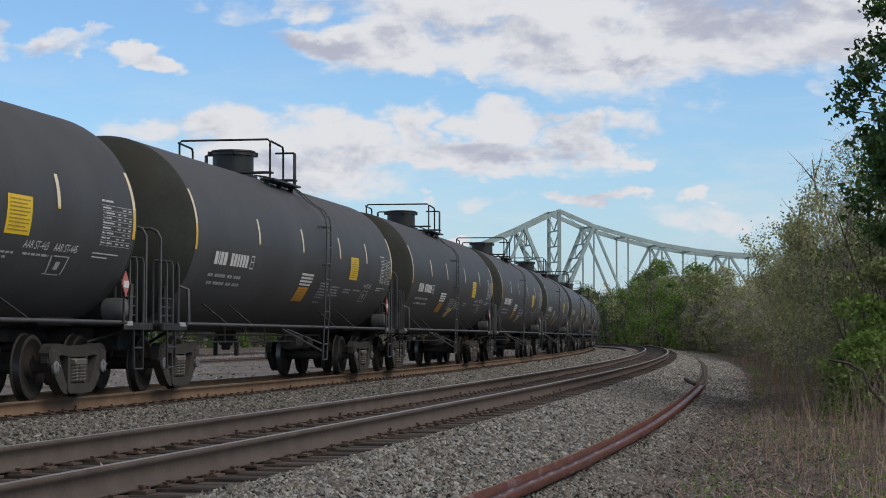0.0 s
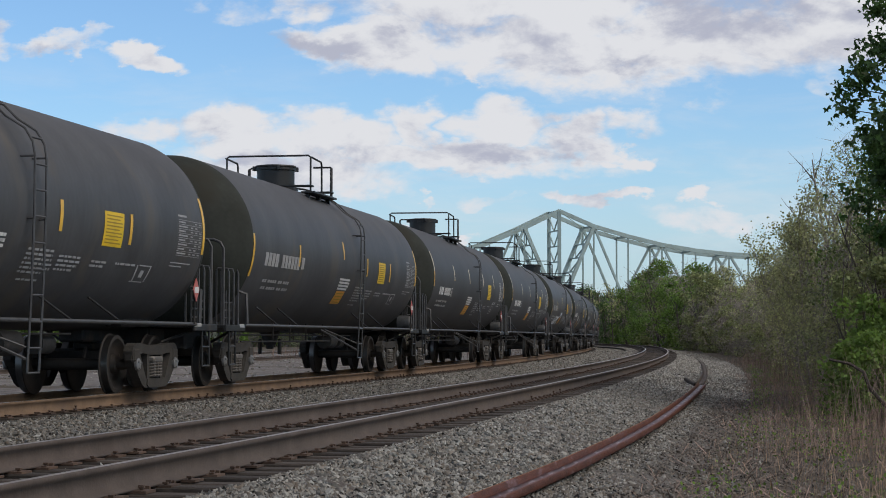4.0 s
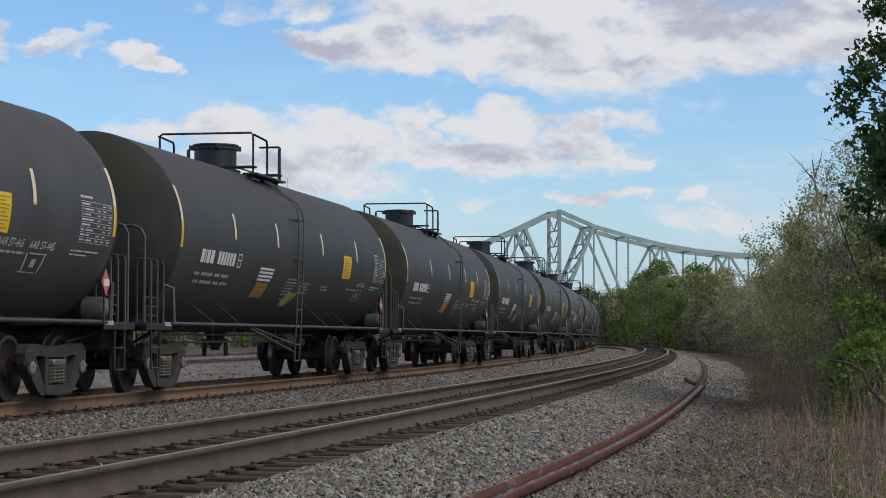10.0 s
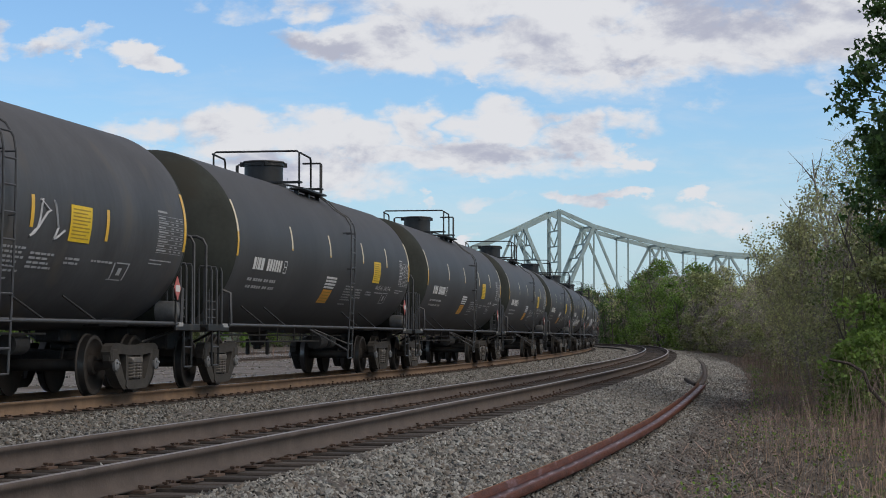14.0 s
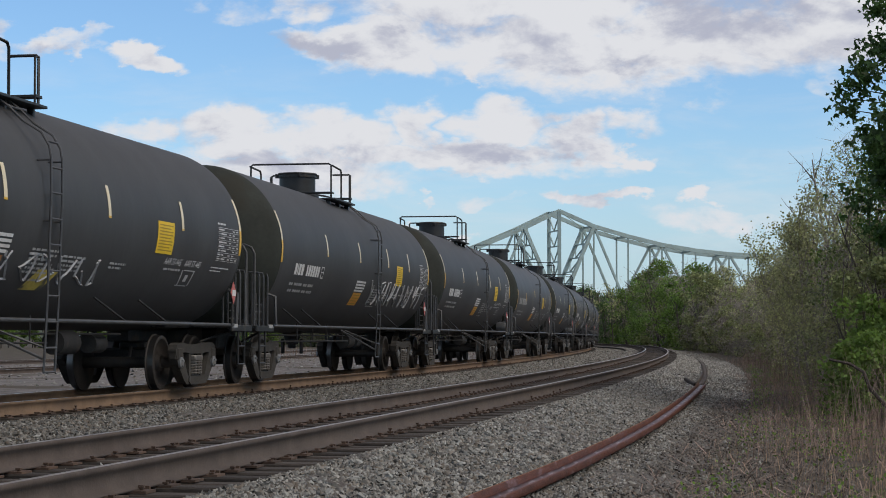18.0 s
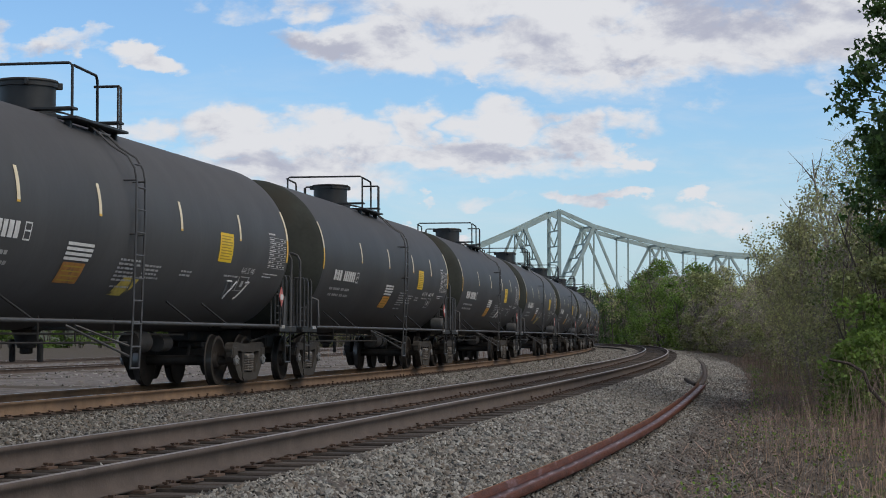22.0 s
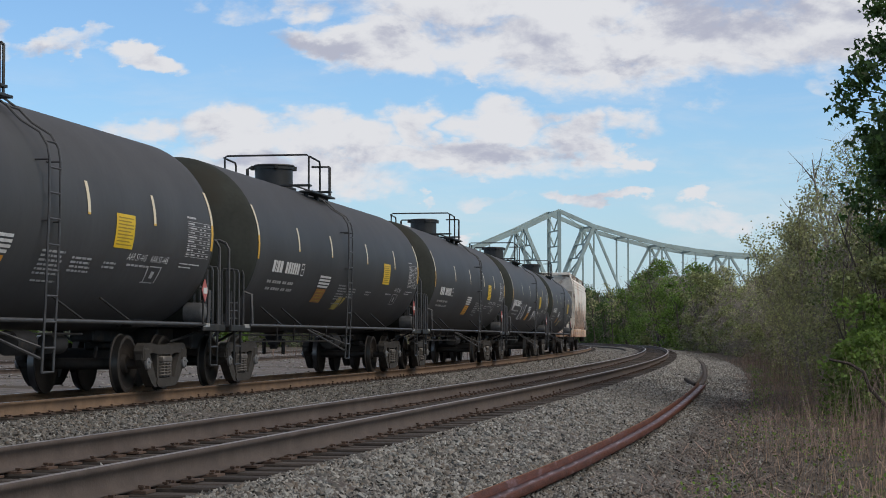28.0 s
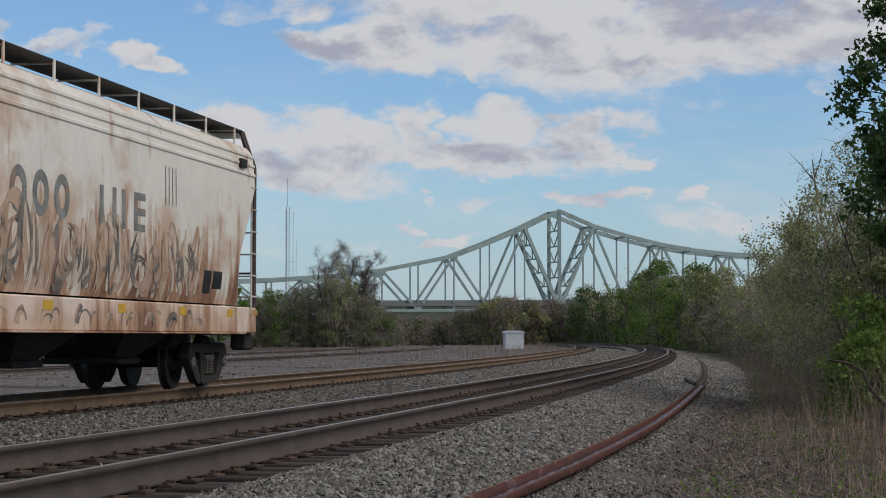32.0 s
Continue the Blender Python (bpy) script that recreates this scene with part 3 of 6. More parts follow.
def build_track(name, u, z, s0, s1, label, ties, seed):
    """One track: its two rails, its ties one by one, plates and spikes."""
    rng = random.Random(seed)
    tr = new(name)
    tagged(tr, label, "railway track", kind="structure")
    for uu in (u, u - GAUGE):
        part("rail", rail_mesh("rail", uu, z, s0, s1, 2.0, M["rail_ochre"] if u == 0 else None, M["rail_dull"] if uu == OFF else None), None, tr)
    t0, t1 = ties
    tie_me = [Shape().box((0, 0, 0), (0.225, 2.6, 0.18), 0.012).mesh("tie", M["tie"]) for _ in range(1)]
    s = t0
    plates, spikes, rest = Shape(), Shape(), Shape()
    while s < t1:
        m = at_line(s + rng.uniform(-0.02, 0.02), u - GAUGE / 2, z - 0.186 - 0.012 - 0.09 + rng.uniform(-0.012, 0.004), rng.uniform(-1.2, 1.2)) @ pose(0, rng.uniform(-0.08, 0.08), 0)
        part("tie", tie_me[0], None, tr, at=m)
        if s < t0 + 75:
            for uu in (u, u - GAUGE):
                x, y, h = line(s, uu)
                r = Matrix.Rotation(math.pi / 2 - float(h), 3, "Z")
                c = Vector((float(x), float(y), z - 0.186 - 0.006))
                plates.box(c, (0.19, 0.34, 0.018), 0, r)
                for a, b in ((-0.06, 0.088), (0.06, -0.088), (0.05, 0.10), (-0.05, -0.12)):
                    if rng.random() < 0.9:
                        lift = rng.uniform(-0.036, -0.012) + (0.035 if rng.random() < 0.06 else 0)
                        q = c + r @ Vector((a + rng.uniform(-.03, .03), b, 0.008 + lift))
                        spikes.box(q, (0.018, 0.018, 0.07), 0, r)
                        spikes.box(q + Vector((0, 0, 0.036)), (0.03, 0.036, 0.014), 0, r)
                # rail anchors beside some ties
                if rng.random() < 0.55:
                    q = c + r @ Vector((0.15, 0, 0.0))
                    spikes.box(q, (0.03, 0.22, 0.05), 0, r)
        s += 0.495
    tagged(part("tie_plates", plates, M["spike"], tr), kind="stuff")
    tagged(part("rail_spikes", spikes, M["spike"], tr), kind="stuff")
    # the ties further off
    far = Shape()
    while s < s1:
        x, y, h = line(s, u - GAUGE / 2)
        far.box((float(x), float(y), z - 0.29), (0.225, 2.6, 0.18), 0, Matrix.Rotation(math.pi / 2 - float(h), 3, "Z"))
        s += 0.495
    if far.v:
        tagged(part("far_ties", far, M["tie"], tr), kind="stuff")
    return tr


# ---- the tank cars ----
CAR_L = 19.12
R_T, ZC = 1.615, 2.60        # tank radius and height of its axis
HALF = CAR_L / 2


def patch(sh, x0, x1, a0, a1, slot=0, r=R_T + 0.007, n=5, skew=0.0):
    """A decal on the tank's near side: x along the car, angles above its axis in degrees."""
    vs = []
    for i in range(n + 1):
        a = math.asin((1.51 * math.sin(radians(a0 + (a1 - a0) * i / n)) - 0.04) / R_T)
        k = skew * i / n
        vs += [(x0 + k, -r * math.cos(a), ZC + r * math.sin(a)), (x1 + k, -r * math.cos(a), ZC + r * math.sin(a))]
    sh.add(vs, [(2 * i, 2 * i + 1, 2 * i + 3, 2 * i + 2) for i in range(n)], slot)


def wheelset_mesh():
    sh = Shape()
    for sgn in (1, -1):
        y = sgn * 0.7175
        # outward is the field side; the flange is inside
        prof = [(-0.095, 0.10), (-0.095, 0.36), (-0.10, 0.40), (-0.105, 0.455), (-0.10, 0.482), (-0.085, 0.485), (-0.068, 0.462), (0.035, 0.456), (0.042, 0.445),
                (0.042, 0.40), (0.02, 0.375), (-0.02, 0.34), (-0.045, 0.24), (-0.03, 0.16), (0.04, 0.14), (0.05, 0.10)]
        if sgn < 0:
            prof = [(-a, r) for a, r in prof][::-1]
        sl = [0] * 15
        for i in (6,):
            sl[i if sgn > 0 else 14 - i] = 1
        sh.lathe(prof, 28, "y", (0, y, 0), slots=sl)
    sh.lathe([(-1.0, 0.075), (-0.66, 0.095), (0.66, 0.095), (1.0, 0.075)], 14, "y")
    # a chalked mark on the plate
    sh.box((0.20, -0.70, 0.16), (0.05, 0.012, 0.05), 0.004, slot=0)
    return sh.mesh("wheelset", [M["wheel"], M["tread"]], 40)


def side_frame_mesh():
    """A cast side frame with its spring window, as one outline with openings built from bars."""
    sh = Shape()
    y0, y1 = -0.075, 0.075
    top = [(-1.06, 0.52), (-1.09, 0.66), (-1.03, 0.75), (-0.92, 0.79), (-0.72, 0.79), (-0.4, 0.76), (0.4, 0.76), (0.72, 0.79), (0.92, 0.79), (1.03, 0.75), (1.09, 0.66), (1.06, 0.52), (0.98, 0.42), (0.86, 0.42),
           (0.84, 0.60), (0.62, 0.63), (0.3, 0.60), (-0.3, 0.60), (-0.62, 0.63), (-0.84, 0.60), (-0.86, 0.42), (-0.98, 0.42)]
    sh.slab(top, y0, y1)
    for sg in (-1, 1):
        # diagonal tension members and columns
        d = [(0.74, 0.63), (0.88, 0.60), (0.98, 0.47), (0.90, 0.36), (0.66, 0.15), (0.52, 0.08), (0.30, 0.08), (0.30, 0.20), (0.46, 0.23)]
        d = [(sg * x, z) for x, z in d]
        sh.slab(d if sg > 0 else d[::-1], y0, y1)
        c = [(0.26, 0.20), (0.37, 0.20), (0.38, 0.62), (0.27, 0.62)]
        c = [(sg * x, z) for x, z in c]
        sh.slab(c if sg > 0 else c[::-1], y0 + 0.01, y1 - 0.01)
    sh.slab([(-0.44, 0.13), (-0.36, 0.08), (0.36, 0.08), (0.44, 0.13), (0.42, 0.22), (-0.42, 0.22)], y0 - 0.02, y1 + 0.02)
    for sg in (-1, 1):
        sh.box((sg * 0.93, 0, 0.60), (0.30, 0.20, 0.26), 0.05)
    return sh.mesh("side_frame", M["truck"], 30)


def spring_mesh():
    sh = Shape()
    for x, y in ((-0.14, -0.05), (0.0, -0.06), (0.14, -0.05), (-0.07, 0.06), (0.07, 0.06)):
        pts = [(x + 0.068 * math.cos(t), y + 0.068 * math.sin(t), 0.235 + 0.235 * t / (2 * math.pi * 5)) for t in np.linspace(0, 2 * math.pi * 5, 31)]
        sh.tube(pts, 0.019, 4)
    sh.box((0, 0, 0.525), (0.44, 0.26, 0.10), 0.02)
    return sh.mesh("spring_nest", M["spring"], 40)


def cap_mesh():
    sh = Shape()
    sh.lathe([(0.0, 0.02), (0.0, 0.095), (-0.04, 0.095), (-0.055, 0.075), (-0.06, 0.02)][::-1], 16, "y")
    for k in range(3):
        t = 2 * math.pi * k / 3 + 0.4
        sh.lathe([(-0.075, 0.016), (-0.05, 0.02)], 6, "y", (0.058 * math.cos(t), 0, 0.058 * math.sin(t)))
    return sh.mesh("bearing_cap", M["cap"], 40)


MESH = {"wheelset": wheelset_mesh(), "side_frame": side_frame_mesh(), "spring": spring_mesh(), "cap": cap_mesh()}
WHEEL_R = 0.457
AXLE = 0.90


def build_truck(car, x):
    sh = Shape()
    sh.box((0, 0, 0.58), (0.42, 1.9, 0.24), 0.04).box((0, 0, 0.74), (0.5, 0.5, 0.12), 0.03)
    for sg in (-1, 1):
        sh.box((sg * 0.42, 0, 0.42), (0.09, 1.5, 0.12), 0.02)
        sh.tube([(sg * 0.45, 0.0, 0.44), (sg * 0.30, 0.0, 0.72)], 0.03, 6)
        for y in (-0.7, 0.7):
            sh.box((sg * 0.44, y, 0.44), (0.07, 0.10, 0.30), 0.02)
    tr = part("truck", sh, M["under"], car, "two-axle freight bogie in dusty cast steel", 30, at=pose(x, 0, 0))
    for y in (-1.0, 1.0):
        part("side_frame", MESH["side_frame"], None, tr, at=pose(0, y, 0))
        part("spring_nest", MESH["spring"], None, tr, at=pose(0, y, 0))
        for xx in (-AXLE, AXLE):
            part("bearing_cap", MESH["cap"], None, tr, at=pose(xx, y + (-0.07 if y < 0 else 0.07), WHEEL_R, 0, 0, 0 if y < 0 else 180))
    for xx in (-AXLE, AXLE):
        part("wheelset", MESH["wheelset"], None, tr, at=pose(xx, 0, WHEEL_R))
    return tr


def coupler_shape(sg):
    sh = Shape()
    sh.box((sg * (HALF - 0.55), 0, 0.86), (0.7, 0.13, 0.16), 0.02)
    sh.box((sg * (HALF - 0.13), 0.02 * sg, 0.86), (0.26, 0.26, 0.28), 0.05)
    sh.box((sg * (HALF - 0.02), 0.10 * sg, 0.86), (0.14, 0.10, 0.24), 0.03)
    return sh


def text_bars(sh, x0, a0, widths, height, gap, slot=0, lift=0.007):
    x = x0
    for w in widths:
        if w > 0:
            patch(sh, x, x + w, a0, a0 + height, slot, R_T + lift, 2)
        x += abs(w) + gap
    return x


def build_tank_car(variant):
    """A black tank car; variant 0 carries white stripes, 1 the older grey paint, 2 has its ladder further forward."""
    rng = random.Random(11 + variant)
    car = new("tank_car")
    paint = M["tank_grey"] if variant == 1 else M["tank"]
    H = HALF - 1.47           # half length of the straight shell
    prof = []
    dep = 0.88
    for i in range(11):
        t = radians(90 * (1 - i / 10))
        prof.append((-H - dep * math.sin(t), max(0.02, R_T * math.cos(t))))
    prof[-1] = (-H, R_T)
    body = prof + [(-H * 0.97, R_T), (-H * 0.5, R_T), (0, R_T), (H * 0.5, R_T), (H * 0.97, R_T)] + [(-a, r) for a, r in prof[::-1]]
    sh = Shape().lathe(body, 72, "x", (0, 0, ZC))
    # the domed ends take a darker, more olive colour than the shell
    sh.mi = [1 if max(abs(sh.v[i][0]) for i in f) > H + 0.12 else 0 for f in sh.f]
    part("tank", sh, [paint, M["head"]], car, "long cylindrical tank with dark domed ends", 50)
    # saddle, stub sills, couplers
    for sg in (-1, 1):
        sh = Shape().box((sg * (HALF - 1.9), 0, 0.98), (2.7, 0.42, 0.34), 0.03)
        sh.box((sg * (HALF - 2.3), 0, 1.16), (1.3, 1.5, 0.22), 0.04)
        for y in (-0.62, 0.62):
            sh.box((sg * (HALF - 2.3), y, 1.28), (1.5, 0.05, 0.5), 0.01, Matrix.Rotation(0.5 * (1 if y < 0 else -1), 3, "X"))
        part("stub_sill", sh, M["under"], car)
        part("coupler", coupler_shape(sg), M["under"], car, "knuckle coupler")
        part("draft_gear_box", Shape().box((sg * (HALF - 0.95), 0, 0.86), (0.8, 1.25, 0.38), 0.03), M["under"], car)
        hose = [(sg * (HALF - 0.5), -0.32, 0.84), (sg * (HALF - 0.25), -0.36, 0.66), (sg * (HALF - 0.08), -0.30, 0.42), (sg * (HALF + 0.02), -0.2, 0.40)]
        part("air_hose", Shape().tube(hose, 0.022, 6), M["black"], car)
        # end platform with its handrails
        sh = Shape().box((sg * (HALF - 0.86), 0, 1.075), (1.2, 2.9, 0.045), 0.006)
        for y in (-1.44, 1.44):
            sh.box((sg * (HALF - 0.86), y, 1.045), (1.24, 0.05, 0.11), 0.008)
        part("end_platform", sh, M["black"], car)
        for y in (-1.42, 1.42):
            part("corner_plate", Shape().box((sg * (HALF - 1.30), y * 1.022, 1.085), (0.36, 0.03, 0.07), 0.006), M["faded"], car)
            sx = sg * (HALF - 0.55)
            rr = Shape()
            for k in range(3):
                xx = sx - sg * k * 0.30
                rr.tube([(xx, y, 1.08), (xx, y, 2.02), (xx, y * 0.985, 2.09), (xx, y * 0.86, 2.10), (xx, y * 0.84, 2.06), (xx, y * 0.84, 1.08)], 0.019, 6)
            part("handrail", rr, M["grip"], car, smooth=50)
            rg = Shape()
            for z in (1.22, 1.36, 1.50):
                rg.tube([(sx, y * 0.92, z), (sx - sg * 0.60, y * 0.92, z)], 0.013, 5)
            part("toe_guard", rg, M["grip"], car)
            st = Shape()
            for xx in (sx - sg * 0.02, sx - sg * 0.42):
                st.tube([(xx, y, 1.06), (xx, y, 0.40)], 0.02, 6)
            for z in (0.40, 0.72):
                st.tube([(sx - sg * 0.02, y, z), (sx - sg * 0.42, y, z)], 0.018, 6)
            part("sill_step", st, M["black"], car)
            gus = Shape().tube([(sx - sg * 0.45, y, 1.04), (sx - sg * 0.85, y * 0.6, 0.80)], 0.025, 6)
            part("gusset", gus, M["black"], car)
        # high rail across the end
        ax = sg * (HALF - 0.34)
        top = [(ax, -1.38, 1.08), (ax, -1.38, 2.44), (ax, -1.32, 2.55), (ax, -1.2, 2.60), (ax, 1.2, 2.60), (ax, 1.32, 2.55), (ax, 1.38, 2.44), (ax, 1.38, 1.08)]
        part("end_rail", Shape().tube(top, 0.026, 6), M["grip"], car, smooth=50)
        gi = Shape().tube([(sg * (HALF - 1.34), -1.35, 1.72), (sg * (HALF - 1.34), -1.52, 1.66), (sg * (HALF - 1.40), -1.52, 1.12)], 0.03, 6)
        part("grab_iron", gi, M["grip"], car, smooth=50)
        build_truck(car, sg * (HALF - 2.30))
    # side sills: a pipe along the car on each side, on brackets
    for y in (-1.46, 1.46):
        part("side_sill", Shape().tube([(1.42 - HALF, y, 1.10), (HALF - 1.42, y, 1.10)], 0.030, 8), M["grip"], car, smooth=50)
    for x in (-5.7, -4.1, 2.7, 4.6):
        part("sill_brace", Shape().tube([(x, -1.45, 1.11), (x - 0.55, -1.16, 1.46 if abs(x) < 9 else 1.4)], 0.016, 6), M["black"], car)
    # brake rigging under the belly
    rod = Shape().tube([(-6.4, -0.55, 0.93), (4.9, -0.55, 0.93)], 0.018, 6).tube([(-6.4, -0.9, 0.80), (1.0, -0.9, 0.80)], 0.018, 6)
    for x in (-4.0, -2.6, -1.2, 0.4):
        rod.tube([(x, -0.9, 0.80), (x, -0.9, 1.18)], 0.014, 5)
    part("brake_rod", rod, M["under"], car)
    part("air_reservoir", Shape().lathe([(2.2, 0.05), (2.22, 0.18), (2.9, 0.18), (2.92, 0.05)], 18, "x", (0, -0.5, 0.80)), M["under"], car, smooth=40)
    part("brake_cylinder", Shape().lathe([(4.0, 0.05), (4.0, 0.15), (4.5, 0.15), (4.5, 0.05)], 18, "x", (0, -0.35, 0.78)), M["under"], car, smooth=40)
    sh = Shape().lathe([(0.72, 0.13), (0.80, 0.16), (0.95, 0.2), (1.08, 0.34)], 18, "z", (-0.85, 0, 0)).box((-0.85, 0, 0.70), (0.16, 0.16, 0.14), 0.02)
    for y in (-0.22, 0.22):
        sh.box((-0.85, y, 0.68), (0.12, 0.07, 0.34), 0.02)
    part("outlet_valve", sh, M["under"], car, smooth=40)
    part("valve_skid", Shape().box((-0.85, 0, 1.03), (1.4, 0.8, 0.08), 0.02), M["under"], car)
    # top fittings
    xm = -0.90 if variant == 2 else -0.40
    sh = Shape().lathe([(4.10, 0.50), (4.19, 0.50), (4.21, 0.42), (4.60, 0.42), (4.60, 0.45), (4.66, 0.45)], 28, "z", (xm, 0, 0))
    hous = part("manway_housing", sh, M["black"], car, "round black fitting housing", 40)
    lid = Shape().lathe([(4.66, 0.455), (4.68, 0.465), (4.705, 0.45), (4.72, 0.3), (4.72, 0.02)], 28, "z", (xm, 0, 0))
    for a in (0.3, 1.9, 3.5, 5.2):
        lid.box((xm + 0.47 * math.cos(a), 0.47 * math.sin(a), 4.64), (0.10, 0.06, 0.10), 0.01, Matrix.Rotation(a, 3, "Z"))
    part("lid", lid, M["black"], hous, smooth=40)
    pl = Shape()
    for y in (-0.92, 0.92):
        pl.box((xm + 0.35, y, 4.06), (2.2, 0.30, 0.04), 0.006)
        for x in (xm - 0.6, xm + 0.35, xm + 1.3):
            pl.box((x, y * 0.96, 3.97), (0.06, 0.10, 0.24), 0.01)
    for x in (xm - 0.62, xm + 1.32):
        pl.box((x, 0, 4.20), (0.22, 2.0, 0.04), 0.006)
    part("top_platform", pl, M["black"], car, "steel walkway round the housing")
    gr = Shape()
    xa, xb, zt, zb = xm - 0.62, xm + 1.35, 4.87, 4.06
    lead = [(xa, 0.95, zb), (xa, 0.95, zt - 0.04), (xa, 0.90, zt), (xa, -0.90, zt), (xa, -0.95, zt - 0.04), (xa, -0.95, zb)]
    gr.tube(lead, 0.022, 7)
    part("guard_rail", gr, M["black"], car, "dark tubular guard rail", 50)
    for y in (-0.97, 0.97):
        gr = Shape().tube([(xa, y, zt - 0.04), (xa + 0.9, y, zt - 0.07), (xa + 0.96, y, zt - 0.14), (xa + 0.97, y, zb)], 0.022, 7)
        part("guard_rail", gr, M["black"], car, "dark tubular guard rail", 50)
        gr = Shape().tube([(xb, y, zb), (xb, y, zt - 0.12), (xb, y * 0.97, zt - 0.09), (xb, y * 0.55, zt - 0.09)], 0.022, 7)
        gr.tube([(xb - 0.12, y, zb), (xb - 0.12, y, zt - 0.13), (xb, y, zt - 0.11)], 0.018, 6)
        part("guard_post", gr, M["black"], car, "", 50)
    # ladders down both sides
    for sy in (-1, 1):
        for k, (xl, xr) in enumerate(((-0.84, -0.46) if variant == 2 else (0.78, 1.16),)):
            sh = Shape()
            path = [(a, R_T + 0.10) for a in range(86, 40, -9)]
            for x in (xl, xr):
                pts = [(x, sy * r * math.cos(radians(a)), ZC + r * math.sin(radians(a))) for a, r in path]
                pts += [(x, sy * 1.56, 3.56), (x, sy * 1.67, 3.38), (x, sy * 1.70, 3.2), (x, sy * 1.70, ZC), (x, sy * 1.66, 1.30), (x, sy * 1.62, 0.42)]
                sh.tube(pts, 0.017, 6)
            for a in (66, 50):
                r = R_T + 0.10
                sh.tube([(x, sy * r * math.cos(radians(a)), ZC + r * math.sin(radians(a))) for x in (xl - 0.03, xr + 0.03)], 0.016, 6)
            for z in (3.45, 3.1, 2.77, 2.43, 2.09, 1.75, 1.42, 1.08, 0.74, 0.42):
                sh.tube([(x, sy * float(np.interp(z, [0.42, 1.3, 2.6, 3.2, 3.38, 3.56], [1.62, 1.66, 1.70, 1.70, 1.67, 1.56])), z) for x in (xl, xr)], 0.016, 6)
            for x in (xl, xr):
                for z in (3.2, 2.4):
                    sh.tube([(x, sy * 1.48, z), (x, sy * 1.70, z)], 0.014, 5)
            sh.tube([(xl, sy * 1.60, 0.6), (xl - 1.0, sy * 1.0, 1.05)], 0.02, 6).tube([(xl, sy * 1.60, 0.75), (xl - 0.6, sy * 1.0, 1.05)], 0.016, 6)
            part("ladder", sh, M["grip"], car, smooth=50)
    # markings on the near side
    stripe_x = ((-8.05, -9, 30), (-4.18, 1, 19), (-0.88, 1, 19), (2.42, 1, 19), (5.16, 1, 19), (8.05, -9, 30)) if variant == 0 else \
        ((-8.05, -9, 30), (-5.0, 1, 19), (-2.1, 1, 19), (1.55, 1, 19), (4.85, 1, 19), (8.05, -9, 30)) if variant == 2 else \
        ((-8.05, -22, 8), (-4.6, -10, 6), (-0.6, 1, 16), (1.9, -10, 6), (4.6, -12, 5), (8.05, -12, 24))
    for x, a0, a1 in stripe_x:
        sh = Shape()
        mid = a0 + (a1 - a0) * (0.42 if a1 - a0 > 25 else 0.06)
        patch(sh, x - 0.055, x + 0.055, mid, a1, 0)
        patch(sh, x - 0.055, x + 0.055, a0, mid, 1, n=3)
        part("reflective_stripe", sh, [M["stripe"], M["stripe_y"]] if variant != 1 else [M["stripe_y"], M["stripe_y"]], car, "pale yellow reflective stripe")
    return car


M_TEXT = {}


def words(text, x0, a0, height):
    """Stencilled words bent round the tank's near side, from x0 on, at the angle a0."""
    cu = bpy.data.curves.new("words", "FONT")
    cu.body, cu.size, cu.shear = text, height * 1.35, 0.25
    ob = new("words", cu)
    me = bpy.data.meshes.new_from_object(ob.evaluated_get(bpy.context.evaluated_depsgraph_get()))
    bpy.data.objects.remove(ob)
    me.name = "standard_stencil"
    a1, r = math.asin((1.51 * math.sin(radians(a0)) - 0.04) / R_T), R_T + 0.008
    for v in me.vertices:
        a = a1 + v.co.y * 0.62 / R_T
        v.co = (x0 + v.co.x * 0.62, -r * math.cos(a), ZC + r * math.sin(a))
    me.materials.clear()
    me.materials.append(M["dim"])
    return me


